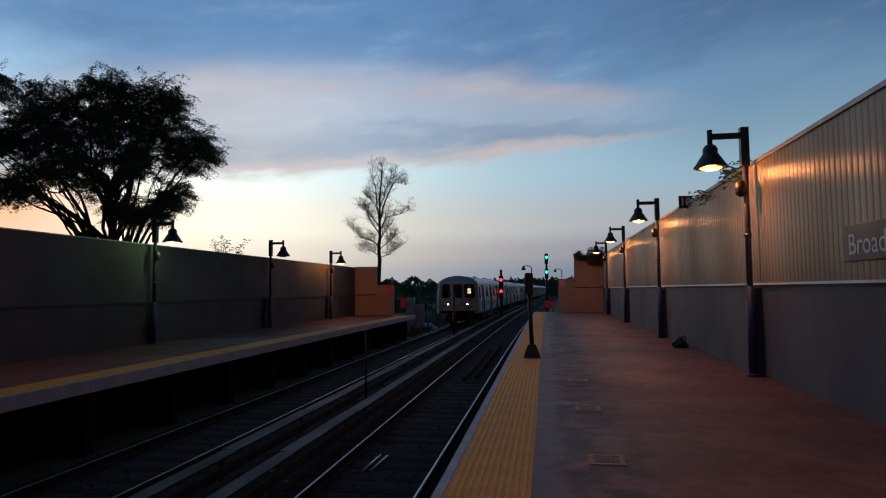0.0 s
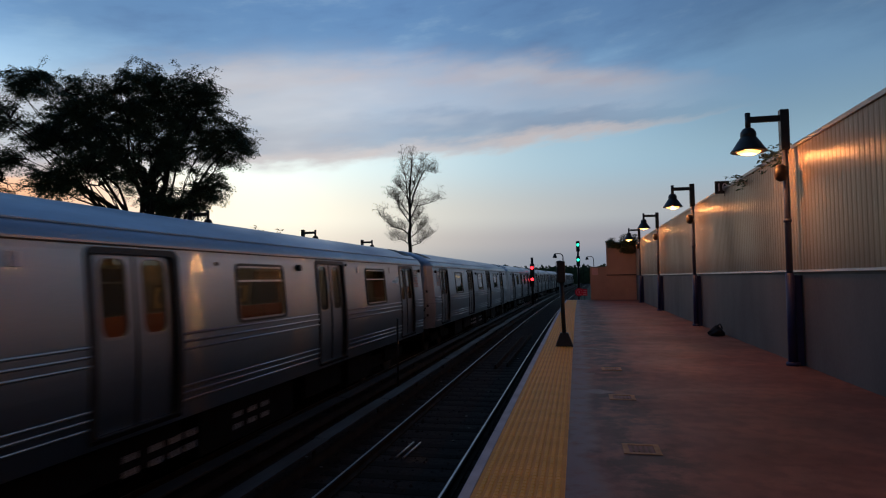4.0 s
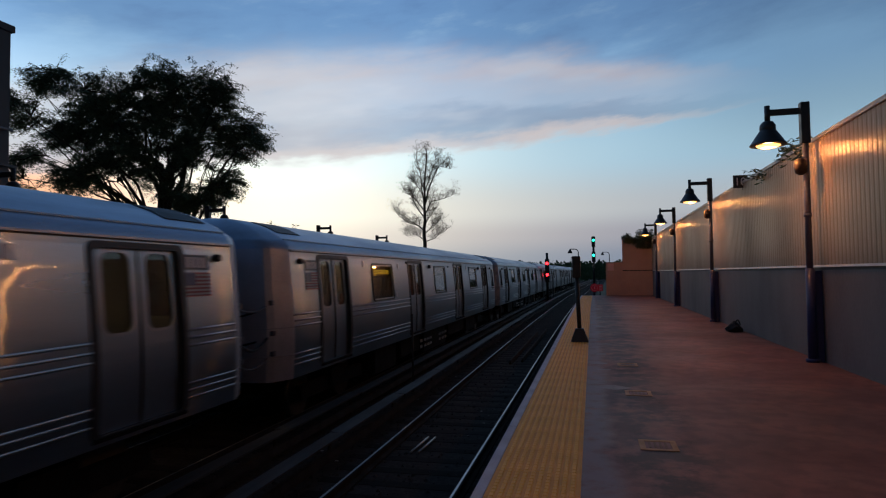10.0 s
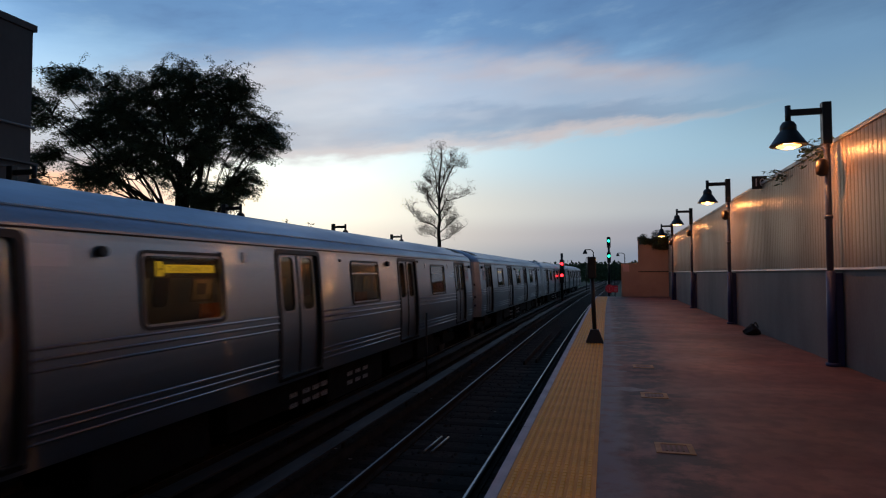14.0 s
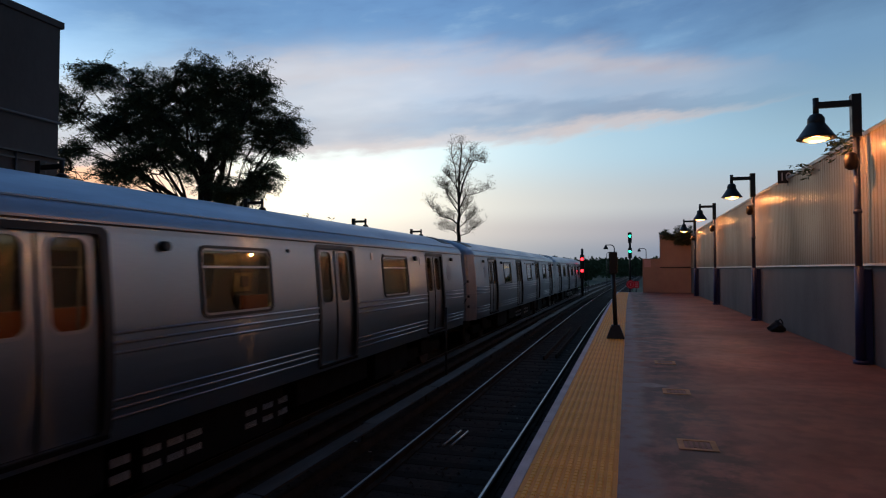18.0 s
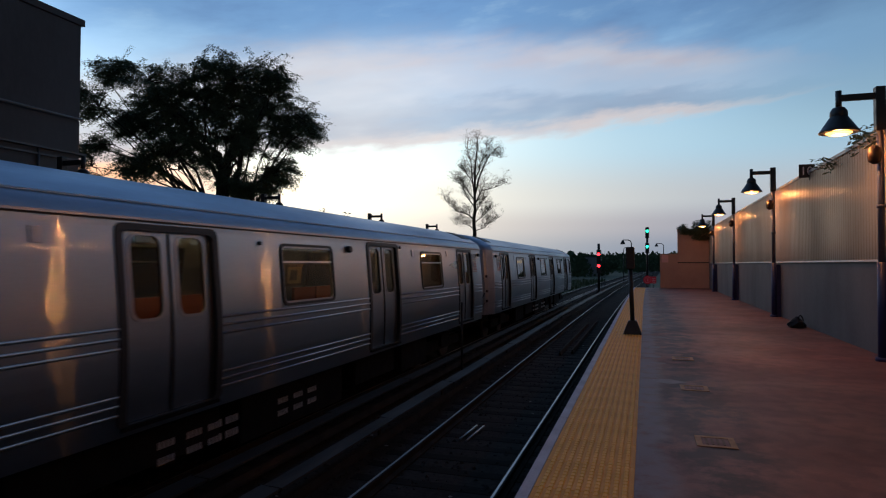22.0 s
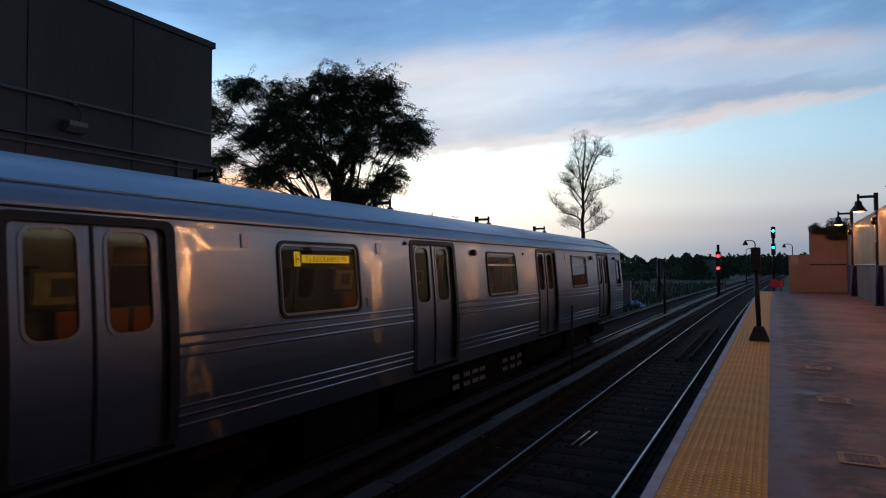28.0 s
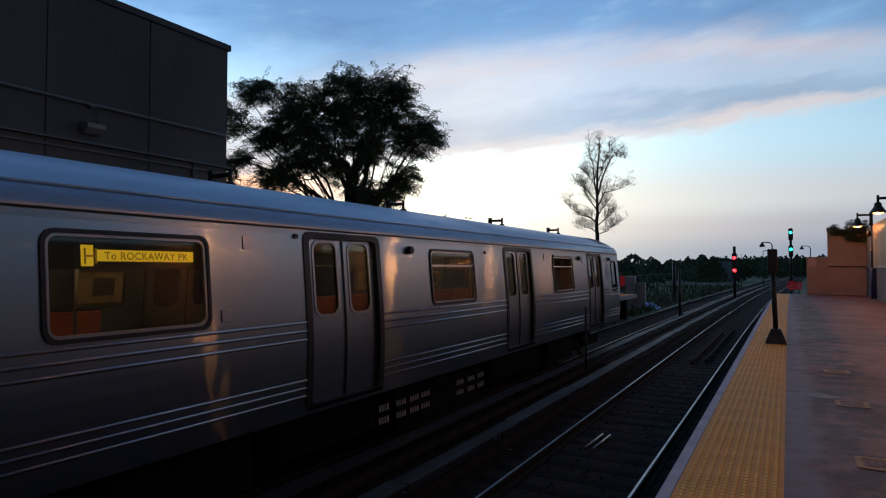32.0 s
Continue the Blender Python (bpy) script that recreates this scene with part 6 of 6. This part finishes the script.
def scenery():
    building()
    big_tree()
    slim_tree()
    far_woods()
    signal(1.03, 70.0, (5.06, 3.40), 5.5, "greenlens", "tall signal showing two green lights beyond the platform end")
    signal(-3.34, 60.0, (2.45, 1.36), 3.45, "redlens", "signal showing two red lights between the tracks")
    far_lamp(-0.30, 55.0, 5.0, -0.7, "dark hooked lamp post beyond the platform end")
    far_lamp(2.9, 78.0, 5.4, -0.8, "dark hooked lamp post beyond the platform end")
    far_lamp(-2.2, 95.0, 5.4, 0.8, "dark hooked lamp post far down the line")
    # low grey shed among the far trees
    sh = thing("far_shed", (-11.6, 150.0, GROUND_Z), "low grey-blue shed with a shallow roof among distant trees", "shed")
    bm = bm_new()
    box(bm, -1.9, 1.9, 0, 6.0, 0, 4.5)
    part("wall", bm, M["cabinet"], sh)
    bm = bm_new()
    a = [bm.verts.new(p) for p in ((-2.0, -0.2, 4.51), (2.0, -0.2, 4.51), (0, -0.2, 4.85))]
    b = [bm.verts.new(p) for p in ((-2.0, 6.2, 4.51), (2.0, 6.2, 4.51), (0, 6.2, 4.85))]
    bm.faces.new(a)
    bm.faces.new(b[::-1])
    for i in range(3):
        bm.faces.new((a[i], a[(i + 1) % 3], b[(i + 1) % 3], b[i]))
    part("roof", bm, M["conduit"], sh)
    # red route boards by the signal
    for dx, w in ((-0.02, 0.52), (0.52, 0.46)):
        sg = thing("stop_board", (1.05 + dx, 62.0, -0.28), "round red lineside board with a pale ring", "sign", "red lineside boards")
        bm = bm_new()
        if dx < 0:
            tube(bm, (0, 0, 0.32), (0, 0.03, 0.32), 0.40, seg=24)
        else:
            box(bm, -w / 2, w / 2, 0, 0.03, -0.02, 0.62)
        bd = part("board", bm, M["redsign"], sg)
        bm = bm_new()
        if dx < 0:
            for i in range(20):
                a0, a1 = 6.283 * i / 20, 6.283 * (i + 1) / 20
                tube(bm, (0.27 * math.cos(a0), -0.008, 0.32 + 0.27 * math.sin(a0)), (0.27 * math.cos(a1), -0.008, 0.32 + 0.27 * math.sin(a1)), 0.02, seg=4, caps=False)
            box(bm, -0.04, 0.04, -0.012, 0, 0.2, 0.44)
        else:
            for k in range(3):
                box(bm, -0.15, 0.15, -0.01, 0, 0.08 + 0.17 * k, 0.15 + 0.17 * k)
        part("pale_marks", bm, M["pinksign"], bd)
        bm = bm_new()
        tube(bm, (0, 0.05, GROUND_Z + 0.28), (0, 0.05, 0.05), 0.035, seg=6)
        part("post", bm, M["black"], sg)
    rs = thing("stop_board", (-9.15, 43.0, 0.5), "square red lineside board beyond the far platform", "sign", "red lineside boards")
    bm = bm_new()
    box(bm, -0.15, 0.15, 0, 0.03, -0.2, 0.5)
    part("board", bm, M["redsign"], rs)
    bm = bm_new()
    tube(bm, (0, 0.05, GROUND_Z - 0.5), (0, 0.05, 0.0), 0.04, seg=6)
    part("post", bm, M["black"], rs)
    # lineside posts and cases
    for x, y, h, r in ((-3.37, 14.3, 1.85, 0.026), (-8.24, 59.0, 3.7, 0.15), (-4.0, 33.0, 2.9, 0.07)):
        ps = thing("lineside_post", (x, y, BED_Z if x > -4 else GROUND_Z), "plain dark upright post beside the track", "post", "lineside posts")
        bm = bm_new()
        tube(bm, (0, 0, 0), (0, 0, h), r, seg=8)
        part("shaft", bm, M["black"], ps)
        bm = bm_new()
        lathe(bm, (0, 0, 0), [(r * 2.2, 0.0), (r * 2.0, 0.05), (r, 0.12)], 8)
        part("foot", bm, M["black"], ps)
    for x, y, w, d, h, lab in ((-8.66, 43.4, 0.6, 0.5, 2.05, "tall grey equipment case on the ground"), (-8.03, 43.6, 0.6, 0.4, 1.6, "grey equipment box on a short stand")):
        cb = thing("equipment_case", (x, y, GROUND_Z), lab, "cabinet")
        bm = bm_new()
        box(bm, -w / 2, w / 2, -d / 2, d / 2, 0.35, 0.35 + h, 0.02)
        part("case", bm, M["cabinet"], cb)
        bm = bm_new()
        box(bm, -w / 2 + 0.06, w / 2 - 0.06, -d / 2 - 0.015, -d / 2 + 0.001, 0.42, 0.28 + h)
        part("case_door", bm, M["cabinet"], cb)
        bm = bm_new()
        for sx in (-1, 1):
            box(bm, sx * w * 0.4 - 0.04, sx * w * 0.4 + 0.04, -0.1, 0.1, 0, 0.35)
        part("stand", bm, M["timber"], cb)
    dk = thing("timber_landing", (-10.3, 40.9, GROUND_Z), "weathered low timber landing with posts", "landing")
    for k in range(8):
        bm = bm_new()
        box(bm, -1.3 + k * 0.36, -0.96 + k * 0.36, -1.2, 1.4, 1.28, 1.34)
        part("plank", bm, M["timber"], dk)
    for sx in (-1.2, 0.2, 1.4):
        for sy in (-1.1, 1.2):
            bm = bm_new()
            box(bm, sx - 0.08, sx + 0.08, sy - 0.08, sy + 0.08, 0, 1.28)
            part("post", bm, M["timber"], dk)
    rnd = random.Random(2)
    tp = thing("blue_tarpaulin", (-8.3, 47.1, GROUND_Z), "crumpled bright blue plastic sheet on the grass", "tarpaulin")
    bm = bm_new()
    grid = [[bm.verts.new((-0.9 + i * 0.2, -0.7 + j * 0.2, 0.05 + 0.4 * max(0, 1 - (abs(i - 4.5) / 5) ** 2 - (abs(j - 3.5) / 4.2) ** 2) * rnd.uniform(0.5, 1.2))) for i in range(10)] for j in range(8)]
    for j in range(7):
        for i in range(9):
            bm.faces.new((grid[j][i], grid[j][i + 1], grid[j + 1][i + 1], grid[j + 1][i]))
    part("sheet", bm, M["tarp"], tp)
    for k in range(14):
        x = -11.4 - 0.15 * k
        y = 47 + 5.2 * k
        fp = thing("fence_post", (x, y, GROUND_Z), "slender metal fence post in the scrub", "fence post", "fence posts")
        bm = bm_new()
        tube(bm, (0, 0, 0), (0, 0, 2.3), 0.035, seg=6)
        part("shaft", bm, M["conduit"], fp)
        bm = bm_new()
        tube(bm, (0, 0, 2.25), (-0.15, 5.2, 2.25), 0.02, seg=4)
        part("top_rail", bm, M["conduit"], fp)


# ---------------------------------------------------------------- things on the platform
def platform_things():
    # black signal post with a flared foot
    st = thing("indicator_post", (0.545, 14.15, 0.0), "black iron indicator post with a flared foot on the tactile strip", "post")
    bm = bm_new()
    n = 4
    lo = [bm.verts.new((0.19 * a, 0.19 * b, 0.0)) for a, b in ((-1, -1), (1, -1), (1, 1), (-1, 1))]
    mi = [bm.verts.new((0.18 * a, 0.18 * b, 0.05)) for a, b in ((-1, -1), (1, -1), (1, 1), (-1, 1))]
    hi = [bm.verts.new((0.085 * a, 0.085 * b, 0.30)) for a, b in ((-1, -1), (1, -1), (1, 1), (-1, 1))]
    for u, v in ((lo, mi), (mi, hi)):
        for i in range(4):
            bm.faces.new((u[i], u[(i + 1) % 4], v[(i + 1) % 4], v[i]))
    bm.faces.new(lo[::-1])
    bm.faces.new(hi)
    part("foot", bm, M["black"], st)
    bm = bm_new()
    tube(bm, (0, 0, 0.28), (-0.04, 0, 1.45), 0.048, seg=12)
    part("shaft", bm, M["black"], st)
    bm = bm_new()
    box(bm, -0.13, 0.05, -0.11, 0.11, 1.42, 1.90, 0.02)
    part("indicator_box", bm, M["black"], st, "black indicator box")
    # rubbish bag by the wall
    rnd = random.Random(9)
    bg = thing("rubbish_bag", (4.32, 16.85, 0.0), "small black rubbish bag slumped against the wall", "bag")
    bm = bm_new()
    rows = []
    for z, r in ((0.0, 0.13), (0.03, 0.19), (0.09, 0.20), (0.15, 0.17), (0.20, 0.10), (0.24, 0.05), (0.27, 0.03)):
        rows.append([bm.verts.new((r * rnd.uniform(0.8, 1.15) * math.cos(6.283 * i / 12) - 0.05, r * rnd.uniform(0.8, 1.15) * math.sin(6.283 * i / 12), z + rnd.uniform(-0.012, 0.012) * (z > 0))) for i in range(12)])
    for a, b in zip(rows, rows[1:]):
        for i in range(12):
            bm.faces.new((a[i], a[(i + 1) % 12], b[(i + 1) % 12], b[i]))
    bm.faces.new(rows[0][::-1])
    bm.faces.new(rows[-1])
    part("sack", bm, M["bag"], bg)
    bm = bm_new()
    pts = [(-0.02 + 0.022 * i, 0.06, 0.17 + 0.13 * math.sin(3.14 * i / 6)) for i in range(7)]
    for p, q in zip(pts, pts[1:]):
        tube(bm, p, q, 0.016, seg=6)
    part("handle", bm, M["bag"], bg)
    # hatch covers in the deck
    for y in (5.82, 8.25, 10.75):
        ht = thing("deck_hatch", (1.38, y, 0.0), "small hatch cover outlined in worn orange paint", "hatch", "deck hatches")
        for k, (x0, x1, a, b) in enumerate(((-0.16, 0.16, -0.17, -0.12), (-0.16, 0.16, 0.12, 0.17), (-0.16, -0.11, -0.12, 0.12), (0.11, 0.16, -0.12, 0.12))):
            bm = bm_new()
            box(bm, x0, x1, a, b, 0.002, 0.007)
            part("frame_bar", bm, M["hatch"], ht)
        bm = bm_new()
        box(bm, -0.105, 0.105, -0.115, 0.115, 0.0015, 0.004)
        part("lid", bm, M["concrete"], ht)
        for k in range(4):
            bm = bm_new()
            box(bm, -0.08 + k * 0.045, -0.06 + k * 0.045, -0.09, 0.09, 0.004, 0.0065)
            part("rib", bm, M["hatchdark"], ht)
    # car marker on the wall top
    mk = thing("car_marker", (4.50, 16.75, 3.54), "small black car marker plate with white digits", "sign")
    bm = bm_new()
    box(bm, -0.17, 0.17, -0.03, 0.0, 0.06, 0.38, 0.006)
    part("plate", bm, M["black"], mk)
    rot = pose(0, 0, 0, 90)
    lettering("digits", "10", 0.28, M["white"], mk, Matrix.Translation((-0.145, -0.032, 0.125)) @ rot, 0.002)
    bm = bm_new()
    box(bm, 0.05, 0.08, -0.0, 0.03, 0.0, 0.36)
    part("bracket", bm, M["black"], mk)
    # station name board on the wall
    nb = thing("station_name_board", (WALL_R - 0.02, 0, 0), "dark brown station name board with white letters on the wall", "sign")
    bm = bm_new()
    box(bm, -0.025, 0.0, 4.9, 8.32, 1.84, 2.27, 0.006)
    part("board", bm, M["signbrown"], nb)
    rot = Matrix(((0, 0, -1, 0), (-1, 0, 0, 0), (0, 1, 0, 0), (0, 0, 0, 1)))
    lettering("name_letters", "Broad Channel", 0.36, M["platebar"], nb, Matrix.Translation((-0.027, 8.19, 1.92)) @ rot, 0.003)
    # creepers and shrubs over the walls
    vine("creeper", (WALL_R + 0.25, 13.9, 3.8), (0.3, 2.0, 0.5), 3, "creeper straggling over the wall top", 70)
    vine("creeper", (WALL_R + 0.3, 12.7, 3.8), (0.3, 2.0, 0.6), 8, "creeper straggling over the wall top", 90)
    vine("creeper", (WALL_R + 0.25, 11.9, 3.8), (0.3, 1.6, 0.45), 13, "creeper straggling over the wall top", 50)
    vine("creeper", (3.6, END_R - 0.1, 3.8), (1.9, 0.4, 0.8), 17, "dense creeper hanging over the end screen", 240)
    vine("creeper", (3.45, END_R - 0.12, 3.72), (0.9, 0.3, 0.5), 27, "dense creeper hanging over the end screen", 200)
    vine("creeper", (4.1, END_R - 0.25, 3.3), (0.8, 0.3, 1.0), 18, "dense creeper hanging over the end screen", 240)
    vine("creeper", (WALL_L - 0.3, 22.2, 3.0), (0.3, 2.4, 0.9), 19, "thin creeper above the far wall", 45)


# ---------------------------------------------------------------- putting it together
ground()
tracks()
litter()
platforms()
wall_right()
wall_left()
lamps()
CARS = train()
scenery()
platform_things()


def set_east():
    """Bring the east platform and all that stands on it to true size: its tactile tiles are 0.61 m wide."""
    k, c = 0.93, Vector((0.83, 0.0, 1.53))
    m = Matrix.Translation(c) @ Matrix.Scale(k, 4) @ Matrix.Translation(-c)
    whole = ("platform_east", "wall_east", "wall_east_end", "station_name_board")
    kinds = ("wall_notice", "platform_lamp", "lamp_light", "indicator_post", "rubbish_bag", "deck_hatch", "car_marker", "creeper")
    for ob in list(scene.objects):
        if ob.parent is None and (ob.name in whole or (ob.name.split(".")[0] in kinds and ob.matrix_basis.translation.x > 0)):
            ob.matrix_basis = m @ ob.matrix_basis


set_east()


def motions():
    # seconds and the place of the leading corner of the train along the line
    run = [(0, 43.00), (1, 30.85), (2, 19.15), (3, 7.65), (4, -3.13), (5, -13.43), (6, -23.15), (7, -32.90), (8, -42.63), (9, -51.96), (10, -60.53), (11, -68.54), (12, -76.51), (13, -84.30), (14, -92.06), (15, -99.33), (16, -106.30), (17, -113.02), (18, -119.10), (19, -125.04), (20, -130.74), (21, -136.46), (22, -141.74), (23, -146.41), (24, -150.26), (25, -153.60), (26, -156.46), (27, -158.71), (28, -160.51), (29, -161.83), (30, -162.68), (31, -163.09), (32, -163.11)]
    for k, car in enumerate(CARS):
        rows = []
        for t, q in run:
            a = q + PITCH * k + 3.465
            b = a + SIDE_LEN - 5.2
            xa, xb = bend(a), bend(b)
            turn = math.degrees(math.atan2(xa - xb, b - a))
            rows.append((t, pose(T2 + (xa + xb) / 2, (a + b) / 2, 0, 0, 0, turn + (180 if REVERSED[k] else 0))))
        walk(car, rows)


motions()
